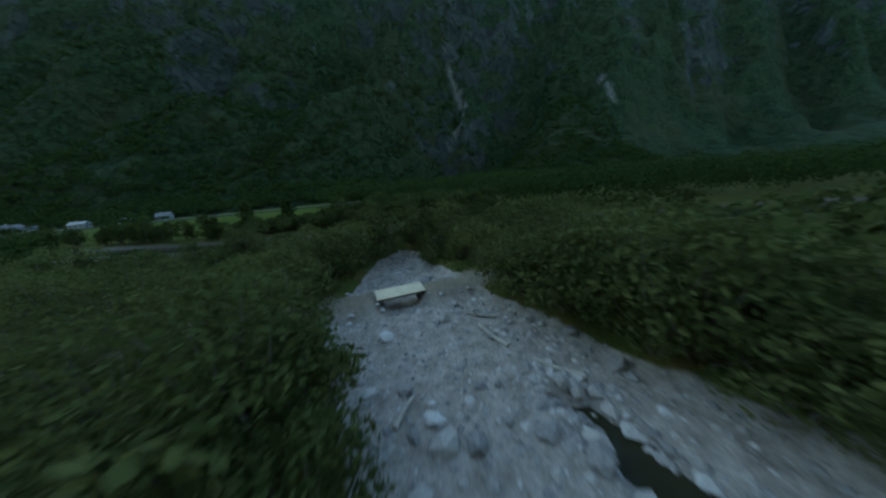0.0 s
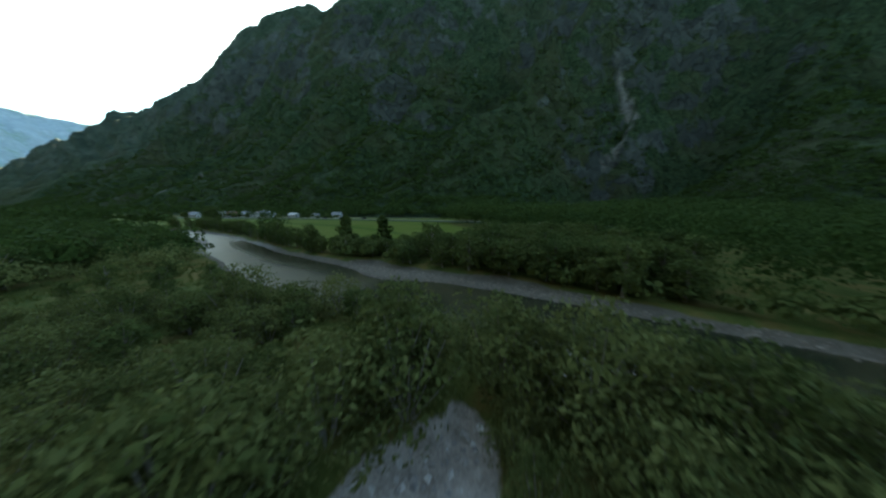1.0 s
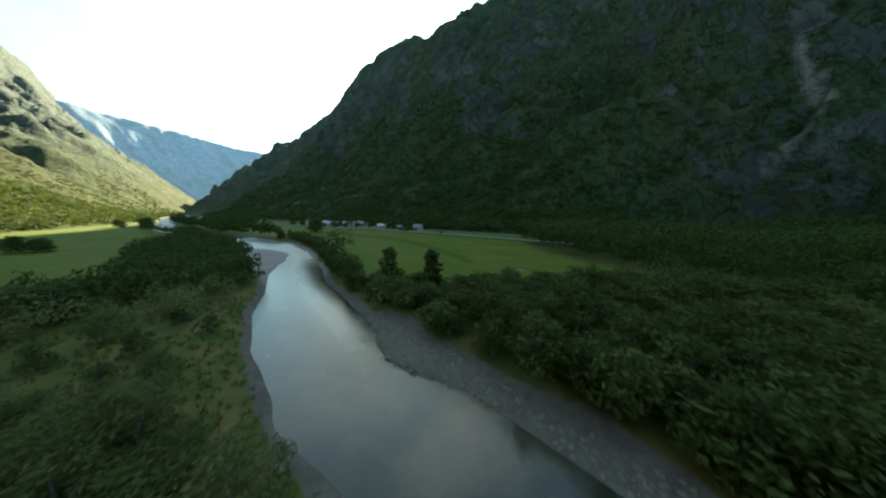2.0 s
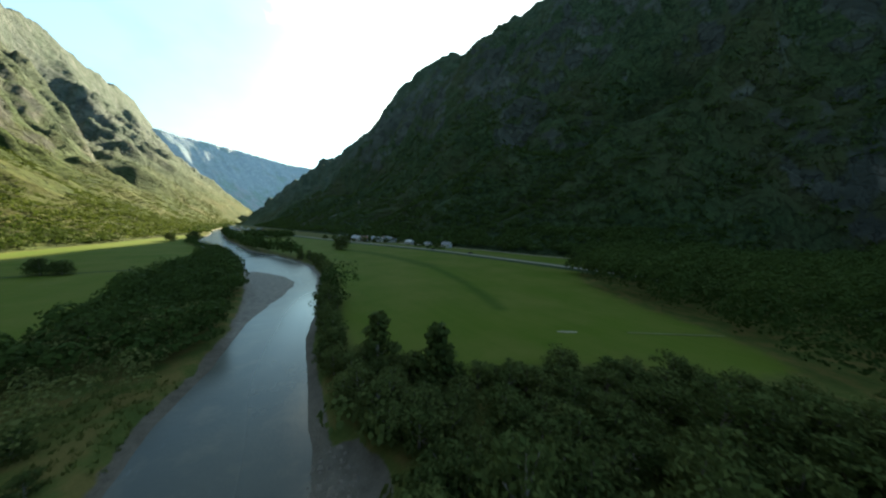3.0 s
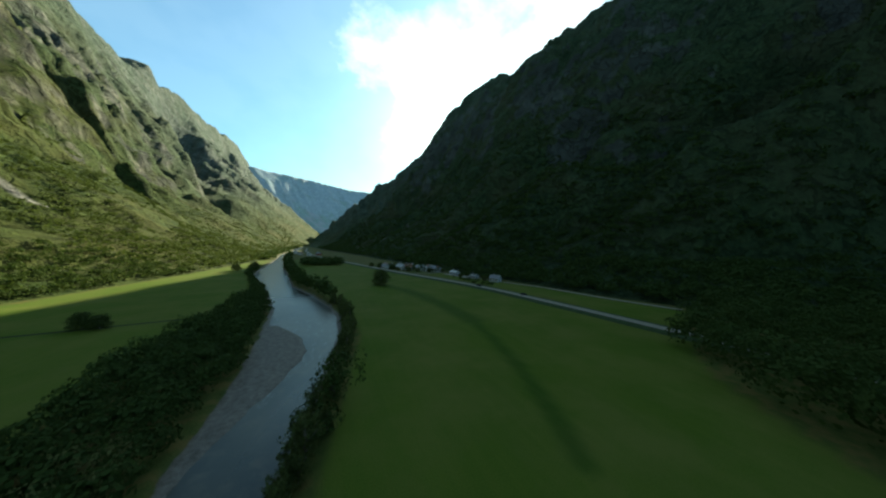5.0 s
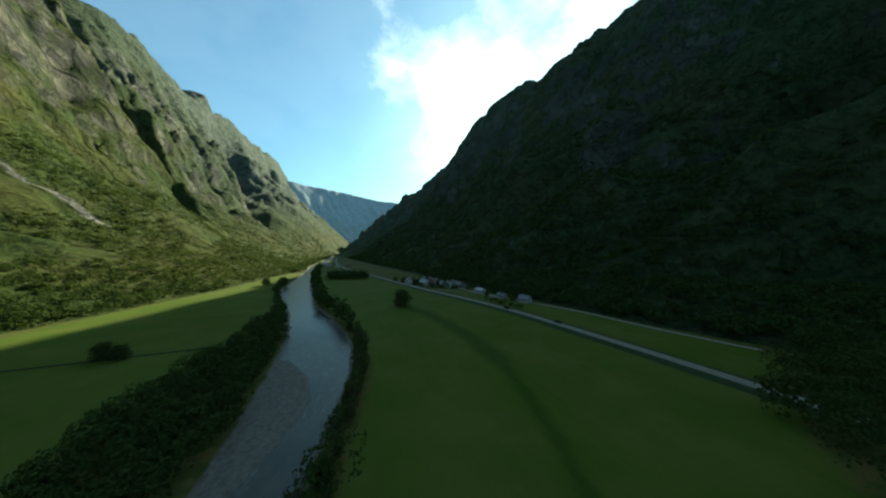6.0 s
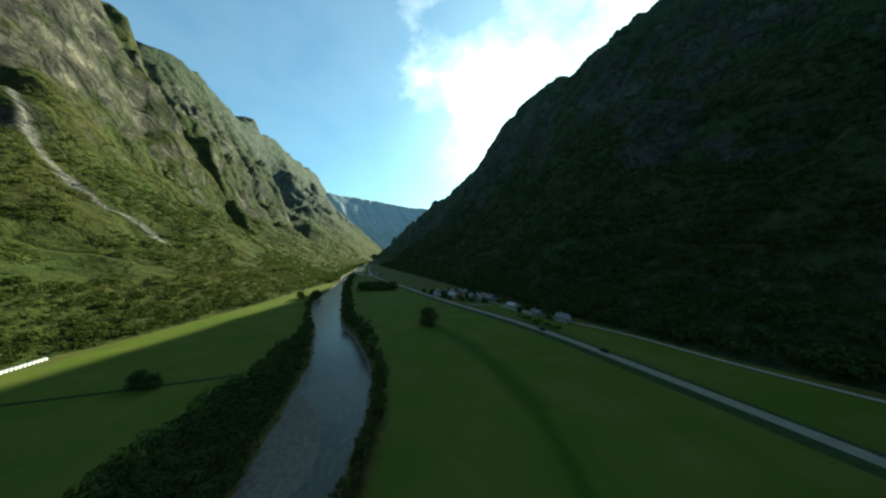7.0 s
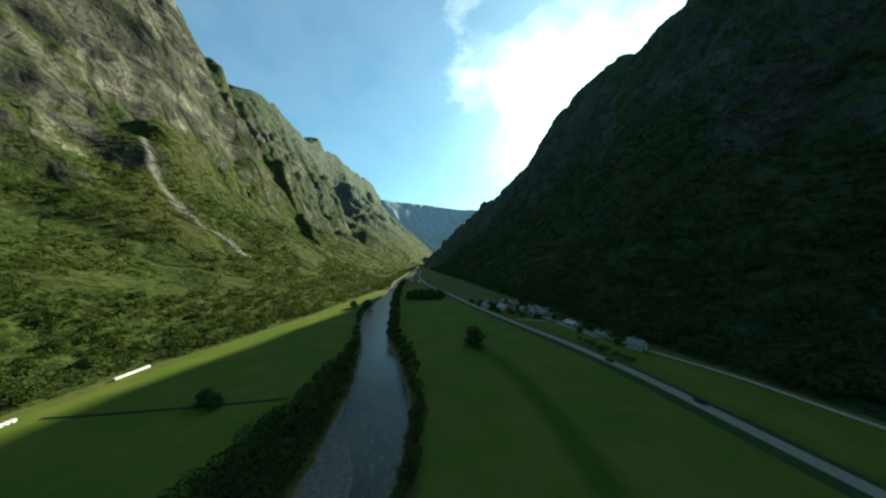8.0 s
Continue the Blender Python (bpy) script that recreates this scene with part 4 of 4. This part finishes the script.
sx, sy = scatter(3.1, -75, -8, 40, 330, lambda x, y: ~open_ground(x, y) & (x < bank_left(y) - 1.0) & (x > np.interp(y, [40, 190, 200, 330], [-60, -60, bank_left(195) - 14, bank_left(330) - 9])), 19)
woods("bank_scrub", sx, sy, floor_height(sx, sy), 2.2, 4.4, 190, LEAF_FAR, "dark alder scrub along the river bank", 20, "scrub", 0.21)
sx, sy = scatter(4.2, -90, 20, 150, 600, lambda x, y: (x > bank_right(y) + 1.5) & (x < bank_right(y) + 7), 21)
woods("river_belt", sx, sy, floor_height(sx, sy), 2.6, 7.5, 60, LEAF_FAR, "dark belt of trees along the far river bank", 22, "woodland", 0.5)
sx, sy = scatter(7.0, -160, 40, 462, 1250, lambda x, y: (x < bank_left(y) - 2) & (x > foot_left(y) - 8) & (fbm(x / 25, y / 25, 91) > 0.36), 92)
woods("far_floodplain_wood", sx, sy, floor_height(sx, sy), 3.4, 7.0, 34, LEAF_HEATH, "open birch wood on the floodplain up the valley", 93, "woodland", 0.5)
near_alder = lambda x, y: (np.hypot(x - 12, y - 2) < max_reach)
sx, sy = scatter(6.2, -40, 225, -190, 70, lambda x, y: wood_right(x, y) & ~near_alder(x, y) & (x < foot_right(y) + 8), 23)
low = ((sx < 75) & (sy > -45)) | ((sx < 140) & (sy < -45))
woods("valley_wood", sx[~low], sy[~low], floor_height(sx[~low], sy[~low]), 4.5, 9.0, 300, LEAF_FAR, "dense dark broadleaf wood on the valley floor", 24, "woodland", 0.135)
woods("meadow_thicket", sx[low], sy[low], floor_height(sx[low], sy[low]), 3.4, 7.0, 320, LEAF_FAR, "dark thicket of low trees beside the meadow", 25, "woodland", 0.12)

sx, sy = scatter(2.0, -12, 12, -75, 18, lambda x, y: (x > bank_right(y) + 1.3) & (x < bank_right(y) + 5.5) & (inside(x, y, BAR_RIGHT) < -0.3) & (inside(x, y, FIELD_RIGHT) < -1), 35)
woods("shore_thicket", sx, sy, floor_height(sx, sy), 1.4, 2.6, 60, LEAF_TREE, "dark thicket of low bushes along the river shore", 36, "scrub", 0.36)


def on_slope(foot, top, width, side, seed, x, y):
    s = (x - foot(y)) * side
    form = shaded_height if side > 0 else sunlit_height
    return form(np.maximum(s, 0), y, width(y), top(y), seed)


for name, foot, top, width, side, seed, reach, mat, label in (
        ("shaded_forest", foot_right, ridge_right, WIDE_R, 1, 31, 330, LEAF_FAR, "dark forest climbing the shaded mountainside"),
        ("sunlit_forest", foot_left, ridge_left, WIDE_L, -1, 61, 300, LEAF_HEATH, "birch thickets on the sunlit lower mountainside")):
    r = np.random.default_rng(seed)
    n = 7500 if side > 0 else 6500
    y = np.concatenate([-300 + 700 * r.random(n), 400 + 700 * r.random(n // 2)]) if side > 0 else np.concatenate([40 + 560 * r.random(n), 600 + 900 * r.random(n // 2)])
    s = reach * r.random(len(y)) ** 1.25
    thick = fbm(y / 60, s / 45, seed + 2, 3)
    keep = thick + (0.42 if side > 0 else 0.25) * (1 - s / reach) + (0 if side > 0 else 0.25) * (s < 70) * (y > 250) > (0.50 if side > 0 else 0.60)
    for line, size in (SCREES if side > 0 else LIT_SCREES):
        keep &= line_distance(s, y, line) > size + 2
    y, s = y[keep], s[keep]
    x = foot(y) + side * (s + 2)
    near = np.hypot(x, y) < 330
    for pick, quads, leaf in ((near, 50, 0.33), (~near, 20, 0.5)):
        woods(name, x[pick], y[pick], on_slope(foot, top, width, side, seed, x[pick], y[pick]), 3.4 if side > 0 else 2.4, 6.0 if side > 0 else 3.2, quads, mat, label, seed + quads, "forest", leaf)


# tufts of rough grass between the bushes
gx_, gy_ = scatter(0.95, -48, -14, -30, 34, lambda x, y: (inside(x, y, STREAM_BED) < -0.1) & (x < bank_left(y) - 0.6) & (line_distance(x, y, TRACK_LINE) > 1.3) & (inside(x, y, BAR_MOUTH) < 0) & (fbm(x / 4, y / 4, 61) > 0.38), 27)
r = np.random.default_rng(28)
n, blades = len(gx_), 9
k = np.repeat(np.arange(n), blades)
base = np.stack([gx_[k], gy_[k], floor_height(gx_, gy_)[k]], 1) + np.concatenate([(r.random((n * blades, 2)) - 0.5) * 0.5, np.zeros((n * blades, 1))], 1)
lean = (r.random((n * blades, 3)) - 0.5) * np.array([0.5, 0.5, 0.0]) + np.array([0, 0, 0.4]) * (0.5 + r.random((n * blades, 1)))
wide = np.cross(lean, r.normal(size=(n * blades, 3)))
wide *= 0.045 / np.linalg.norm(wide, axis=1)[:, None]
verts = np.stack([base - wide, base + wide, base + lean], 1).reshape(-1, 3)
GRASS = leaf_material("dry_grass", (0.045, 0.068, 0.012), (0.110, 0.108, 0.032))
tagged(new("grass_tufts", raw_mesh("grass_tufts", verts, np.arange(len(verts)).reshape(-1, 3), GRASS)), "tufts of rough green and tawny grass", "grass", kind="stuff")

# ---- the stony stream bed ----
def rock_mesh(seed, flat=0.7):
    r = np.random.default_rng(seed)
    bm = bmesh.new()
    bmesh.ops.create_icosphere(bm, subdivisions=1, radius=0.5)
    for v in bm.verts:
        v.co *= 0.66 + 0.6 * r.random()
        v.co.z *= flat
    me = bpy.data.meshes.new("stone")
    bm.to_mesh(me)
    bm.free()
    me.materials.append(STONE)
    return me


ROCKS = [rock_mesh(500 + k, 0.55 + 0.08 * k) for k in range(6)]
r = np.random.default_rng(77)
px, py = scatter(1.15, -62, -24, -40, -16, lambda x, y: (inside(x, y, STREAM_BED) > 0.2) & (line_distance(x, y, TRACK_LINE) > 1.5) & (fbm(x / 3, y / 3, 51) > 0.47), 78)
order = r.permutation(len(px))[:250]
pz = floor_height(px, py)
for k in order:
    ob = new("stone", ROCKS[k % 6])
    s = 0.22 + 0.72 * r.random() ** 2.5
    ob.parent = ground
    ob.matrix_basis = pose(px[k], py[k], pz[k] + 0.08 * s, 25 * r.random(), 25 * r.random(), 360 * r.random()) @ Matrix.Diagonal((s * 1.25, s, s, 1))

r = np.random.default_rng(79)
for a, b in zip(BROOK[1:-1], BROOK[2:]):
    for k in range(8):
        t, off = r.random(), r.choice([-1, 1]) * (0.35 + 0.9 * r.random())
        x, y = a[0] + t * (b[0] - a[0]) - off * 0.5, a[1] + t * (b[1] - a[1]) + off * 0.85
        s = 0.3 + 0.7 * r.random() ** 1.6
        ob = new("stone", ROCKS[k % 6])
        ob.parent = ground
        ob.matrix_basis = pose(x, y, float(floor_height(np.array([x]), np.array([y]))[0]) + 0.12 * s, 25 * r.random(), 25 * r.random(), 360 * r.random()) @ Matrix.Diagonal((s * 1.25, s, s, 1))


def pebbles(name, xs, ys, low, high, label, seed, mat=STONE):
    """Loose stones too many to count, joined."""
    r = np.random.default_rng(seed)
    base = np.array([(1, 0, 0), (-1, 0, 0), (0, 1, 0), (0, -1, 0), (0, 0, 1), (0, 0, -1)], float)
    tri = np.array([(0, 2, 4), (2, 1, 4), (1, 3, 4), (3, 0, 4), (2, 0, 5), (1, 2, 5), (3, 1, 5), (0, 3, 5)])
    n = len(xs)
    s = (low + (high - low) * r.random(n) ** 2)[:, None, None]
    v = base[None] * s * (0.6 + 0.8 * r.random((n, 6, 1))) * np.array([1, 1, 0.6])
    a = r.random(n) * 6.283
    c, sn = np.cos(a)[:, None], np.sin(a)[:, None]
    v = np.stack([v[..., 0] * c - v[..., 1] * sn, v[..., 0] * sn + v[..., 1] * c, v[..., 2]], -1)
    v = v + np.stack([xs, ys, floor_height(xs, ys)], 1)[:, None]
    f = (tri[None] + 6 * np.arange(n)[:, None, None]).reshape(-1, 3)
    return tagged(new(name, raw_mesh(name, v.reshape(-1, 3), f, mat)), label, "gravel", kind="stuff")


px, py = scatter(0.42, -64, -24, -42, -16, lambda x, y: (inside(x, y, STREAM_BED) > 0.3) & (line_distance(x, y, TRACK_LINE) > 1.3), 80)
pebbles("stream_cobbles", px, py, 0.06, 0.26, "grey cobbles filling the dry stream bed", 81)
px, py = scatter(0.36, -60, -44, -39, -27, lambda x, y: (inside(x, y, STREAM_BED) > 0.3) & (np.abs(line_distance(x, y, BROOK) - 0.85) < 0.6), 86)
pebbles("brook_cobbles", px, py, 0.10, 0.42, "wet grey cobbles edging the narrow brook", 87)
px, py = scatter(0.5, -27, -2, -46, 16, lambda x, y: (inside(x, y, BAR_MOUTH) > -0.3) | (inside(x, y, BAR_RIGHT) > -0.2) | ((np.abs(x - bank_right(y) - 0.1) < 1.0) & (y < -18)), 82)
pebbles("bank_cobbles", px, py, 0.08, 0.36, "grey cobbles on the river banks", 83, plain("silty_stone", (0.128, 0.108, 0.086), 0.9, spread=0.35, scale=1.2))
RUST = plain("reddish_stone", (0.24, 0.17, 0.13), 0.85, spread=0.4, scale=1.5)
px, py = scatter(0.6, -20.5, -15.5, -13, -7, lambda x, y: np.hypot((x + 17.6) / 1.6, (y + 10) / 2.4) < 1, 84)
pebbles("bank_rocks", px, py, 0.15, 0.45, "reddish rocks heaped at the river's edge", 85, RUST)

# weathered logs stranded among the stones
WOOD = plain("bleached_wood", (0.36, 0.33, 0.28), 0.9, spread=0.3, scale=3.0)
for x, y, turn, length in ((-46.5, -28.5, 30, 2.6), (-49.5, -31.0, 55, 2.2), (-44.0, -28.3, 75, 1.8), (-51.2, -24.2, -20, 1.6)):
    log = thing("stranded_log", (x, y, float(floor_height(np.array([x]), np.array([y]))[0]) + 0.12), "bleached log stranded among the stream stones", "log", "stranded logs", turn)
    bm = bmesh.new()
    limb(bm, (-length / 2, 0, 0), (length * 0.1, 0.08, 0.03), 0.13, 0.11, 8)
    limb(bm, (length * 0.08, 0.08, 0.03), (length / 2, -0.05, 0.05), 0.11, 0.06, 8)
    limb(bm, (length * 0.15, 0.05, 0.05), (length * 0.3, 0.3, 0.3), 0.05, 0.02, 6)
    part("trunk", bm, WOOD, log)

# ---- the slab bridge ----
# dark colour stands in for the shade beneath the slab
SHADE_STONE = plain("underdeck_shade_stone", (0.09, 0.085, 0.075), 0.9, spread=0.4, scale=2.0, relief=0.02)
bridge = thing("slab_bridge", (-40.9, -22.35, 0), "small pale concrete slab bridge over the stony stream bed", "bridge", turn=20)
bm = bmesh.new()
block(bm, (1.95, 3.7, 0.09), (0, 0, 0.10), 0.015)
part("deck", bm, CONCRETE, bridge)
# recessed beams, added to draw the line of shade below the deck edge
for side in (-0.62, 0.62):
    bm = bmesh.new()
    block(bm, (0.24, 3.6, 0.2), (side, 0, -0.045), 0.01)
    part("beam", bm, SHADE_STONE, bridge, "concrete beam coloured dark for the shade under the deck")
for side in (-1, 1):
    bm = bmesh.new()
    block(bm, (1.7, 0.4, 1.2), (0, side * 1.58, -0.745), 0.04)
    part("abutment", bm, SHADE_STONE, bridge, "rough stone abutment, coloured dark for the shade below the slab")

# ---- houses ----
GLASS = plain("window_glass", (0.03, 0.035, 0.04), 0.08, spread=0.1)
TRIM = plain("white_trim", (0.72, 0.72, 0.70), 0.6, spread=0.08)
WALLS = [plain("white_boards", (0.45, 0.44, 0.40), 0.7, spread=0.1, scale=0.8), plain("red_boards", (0.26, 0.06, 0.04), 0.75, spread=0.2, scale=0.8),
         plain("grey_boards", (0.30, 0.31, 0.32), 0.75, spread=0.15, scale=0.8), plain("ochre_boards", (0.42, 0.30, 0.13), 0.75, spread=0.15, scale=0.8)]
ROOFS = [plain("slate_roof", (0.11, 0.115, 0.125), 0.6, spread=0.25, scale=1.0), plain("tile_roof", (0.20, 0.10, 0.07), 0.8, spread=0.25, scale=1.0),
         plain("tin_roof", (0.25, 0.255, 0.255), 0.6, 0.2, spread=0.1, scale=1.0)]


def house(x, y, turn, length, width, eaves, pitch, wall, roof, label, windows=3, category="house", group="village houses", z=0.0):
    top = thing("house" if category == "house" else category, (x, y, z), label, category, group, turn)
    rise = width / 2 * math.tan(radians(pitch))
    bm = bmesh.new()
    hw, hl = width / 2, length / 2
    ring = [(-hw, -0.6), (hw, -0.6), (hw, eaves), (0, eaves + rise), (-hw, eaves)]
    ends = [[bm.verts.new((a, e, b)) for a, b in ring] for e in (-hl, hl)]
    bm.faces.new(ends[0])
    bm.faces.new(ends[1][::-1])
    for k in range(5):
        j = (k + 1) % 5
        bm.faces.new((ends[0][k], ends[1][k], ends[1][j], ends[0][j]))
    bmesh.ops.recalc_face_normals(bm, faces=bm.faces)
    part("wall", bm, wall, top)
    bm = bmesh.new()
    run = math.hypot(hw, rise) + 0.5
    for side in (-1, 1):
        m = Matrix.Translation((0, 0, eaves + rise + 0.1)) @ Matrix.Rotation(side * radians(pitch), 4, "Y") @ Matrix.Translation((side * run / 2, 0, 0))
        bmesh.ops.create_cube(bm, size=1.0, matrix=m @ Matrix.Diagonal((run, length + 0.9, 0.18, 1)))
    roof_ob = part("roof", bm, roof, top)
    bm = bmesh.new()
    block(bm, (0.7, 0.7, 1.3), (0.5, length * 0.2, eaves + rise + 0.35), 0.04)
    part("chimney", bm, STONE, roof_ob)
    for side in (-1, 1):
        for k in range(windows):
            yy = (k + 0.5) / windows * length - hl
            bm = bmesh.new()
            block(bm, (0.1, 1.25, 1.45), (side * (hw + 0.03), yy, eaves * 0.55), 0.02)
            frame_ob = part("window", bm, TRIM, top)
            bm = bmesh.new()
            block(bm, (0.06, 1.0, 1.2), (side * (hw + 0.06), yy, eaves * 0.55))
            part("pane", bm, GLASS, frame_ob)
    for side in (-1, 1):
        bm = bmesh.new()
        block(bm, (1.15, 0.1, 1.3), (0, side * (hl + 0.03), eaves + rise * 0.25), 0.02)
        frame_ob = part("window", bm, TRIM, top)
        bm = bmesh.new()
        block(bm, (0.9, 0.06, 1.05), (0, side * (hl + 0.06), eaves + rise * 0.25))
        part("pane", bm, GLASS, frame_ob)
    bm = bmesh.new()
    block(bm, (1.0, 0.08, 2.1), (-hw * 0.45, -hl - 0.04, 1.05), 0.02)
    part("door", bm, GLASS, top, "dark house door")
    return top


HOUSES = [(63, 296, 20, 11, 7.5, 3.6, 38, 0, 0), (72, 305, -15, 9, 7, 3.4, 40, 1, 0), (77, 283, 30, 12, 8, 4.2, 38, 0, 2), (88, 292, 70, 10, 7, 3.4, 42, 3, 1),
          (93, 270, 10, 11, 7.5, 3.8, 38, 0, 0), (101, 280, -30, 9, 7, 3.2, 36, 2, 2), (104, 257, 25, 12, 8, 4.4, 38, 0, 0), (84, 312, 10, 10, 7, 3.4, 40, 2, 0),
          (112, 268, 60, 8, 6, 3.0, 38, 1, 1), (96, 303, -20, 9, 7, 3.2, 38, 0, 0), (113, 224, 15, 11, 7, 3.2, 30, 2, 2), (119, 199, 20, 9, 6, 2.8, 30, 2, 0),
          (126, 178, 25, 10, 7, 3.6, 38, 2, 0), (-30, 575, 10, 13, 8, 4.0, 36, 0, 2), (-48, 610, -20, 12, 8, 4.0, 38, 0, 1), (-60, 650, 30, 14, 9, 4.4, 36, 0, 2),
          (-14, 600, 60, 11, 8, 3.8, 38, 1, 0), (68, 315, 35, 9, 7, 3.2, 38, 0, 1), (80, 296, -40, 9, 7, 3.4, 38, 0, 0), (84, 276, 50, 9, 6.5, 3.2, 40, 2, 1),
          (98, 262, -25, 9, 7, 3.4, 38, 0, 2), (107, 250, 65, 8, 6, 3.0, 36, 0, 0), (108, 278, 15, 9, 7, 3.2, 38, 0, 1), (91, 307, 40, 8, 6.5, 3.2, 38, 3, 0)]
WALL_WORDS = ["white-painted", "red-painted", "weathered grey", "ochre-painted"]
ROOF_WORDS = ["dark slate roof", "brown tiled roof", "pale metal roof"]
for x, y, turn, ln, wd, ev, pt, w, rf in HOUSES:
    ln, wd, ev = 0.78 * ln, 0.78 * wd, 0.85 * ev
    house(x, y, turn, ln, wd, ev, pt, WALLS[w], ROOFS[rf], f"{WALL_WORDS[w]} wooden house with a {ROOF_WORDS[rf]}")
house(142, -232, 50, 24, 10, 4.5, 28, WALLS[0], ROOFS[2], "long white farm building with a pale metal roof", 6, "barn", "farm buildings")


# ---- cars on the road ----
PAINT = plain("dark_car_paint", (0.02, 0.022, 0.028), 0.25, spread=0.1)
RUBBER = plain("tyre_rubber", (0.02, 0.02, 0.02), 0.9)
RIM = plain("alloy_rim", (0.5, 0.5, 0.52), 0.3, 0.9, spread=0.1)
LAMP = plain("lamp_glass", (0.6, 0.6, 0.58), 0.1, spread=0.05)


def car(x, y, turn):
    top = thing("car", (x, y, 0.68), "small dark car on the grey road", "car", "cars on the road", turn)
    bm = bmesh.new()
    block(bm, (1.8, 4.5, 0.62), (0, 0, 0.62), 0.1)
    cab = bmesh.ops.create_cube(bm, size=1.0, matrix=Matrix.Translation((0, -0.35, 1.18)) @ Matrix.Diagonal((1.6, 2.7, 0.55, 1)))
    for v in cab["verts"]:
        if v.co.z > 1.2:
            v.co.x *= 0.82
            v.co.y = -0.35 + (v.co.y + 0.35) * 0.72
    part("body", bm, PAINT, top)
    for side in (-1, 1):
        bm = bmesh.new()
        block(bm, (0.04, 2.0, 0.34), (side * 0.765, -0.35, 1.2), 0.01)
        part("side_window", bm, GLASS, top)
    for end, yy in ((1, 0.86), (-1, -1.56)):
        bm = bmesh.new()
        block(bm, (1.25, 0.05, 0.36), (0, yy, 1.2), 0.01)
        part("windscreen", bm, GLASS, top)
    for sx in (-1, 1):
        for sy in (-1.35, 1.35):
            bm = bmesh.new()
            limb(bm, (sx * 0.7, sy, 0.32), (sx * 0.92, sy, 0.32), 0.32, 0.32, 14)
            tyre = part("tyre", bm, RUBBER, top)
            bm = bmesh.new()
            limb(bm, (sx * 0.9, sy, 0.32), (sx * 0.94, sy, 0.32), 0.2, 0.2, 10)
            part("rim", bm, RIM, tyre)
        bm = bmesh.new()
        block(bm, (0.4, 0.06, 0.16), (sx * 0.6, 2.25, 0.72), 0.02)
        part("headlight", bm, LAMP, top)
    top.scale = (0.85, 0.85, 0.85)


car(108.2, 125.5, 12)
car(99.8, 160.5, 16)

# ---- silage bales, heap ----
WRAP = plain("white_bale_wrap", (0.78, 0.79, 0.78), 0.45, spread=0.06, scale=2.0)
for k, (x, y) in enumerate([(-126.6 - 0.03 * i, 153 + 1.3 * i) for i in range(11)] + [(-123.4, 119.5 + 1.32 * i) for i in range(4)] + [(-112, 366), (-112, 367.4)]):
    bale = thing("silage_bale", (x, y, 0.1), "round silage bale in white plastic wrap at the field edge", "bale", "wrapped silage bales", 3 * (k % 4))
    bm = bmesh.new()
    limb(bm, (-0.62, 0, 0.6), (0.62, 0, 0.6), 0.62, 0.62, 20)
    bmesh.ops.bevel(bm, geom=[e for e in bm.edges if abs(e.verts[0].co.x - e.verts[1].co.x) < 0.01], offset=0.07, segments=2, affect="EDGES")
    part("wrap", bm, WRAP, bale)
FAINT = plain("earthy_gravel", (0.20, 0.19, 0.125), 0.95, spread=0.5, scale=0.8)
WORN_GRASS = plain("worn_grass", (0.125, 0.128, 0.062), 0.95, spread=0.5, scale=0.8)
heap = thing("gravel_heap", (38.5, 16.6, 0), "low pale heap of gravel at the end of a field track", "heap", turn=-34)
bm = bmesh.new()
bmesh.ops.create_icosphere(bm, subdivisions=3, radius=1.0)
for v in bm.verts:
    n = noise.noise(v.co * 2.3)
    v.co = Vector((v.co.x * 1.9 * (1 + 0.3 * n), v.co.y * 0.4 * (1 + 0.3 * n), max(-0.1, v.co.z * 0.16 * (1 + 0.6 * n))))
part("gravel", bm, FAINT, heap)
ribbon("field_track", [(44, 13.5), (49, 9.6), (55, 5), (60.5, 1.2), (67, -3.5)], 0.17, 0.1, WORN_GRASS, "faint pale wheel track across the meadow", "track")
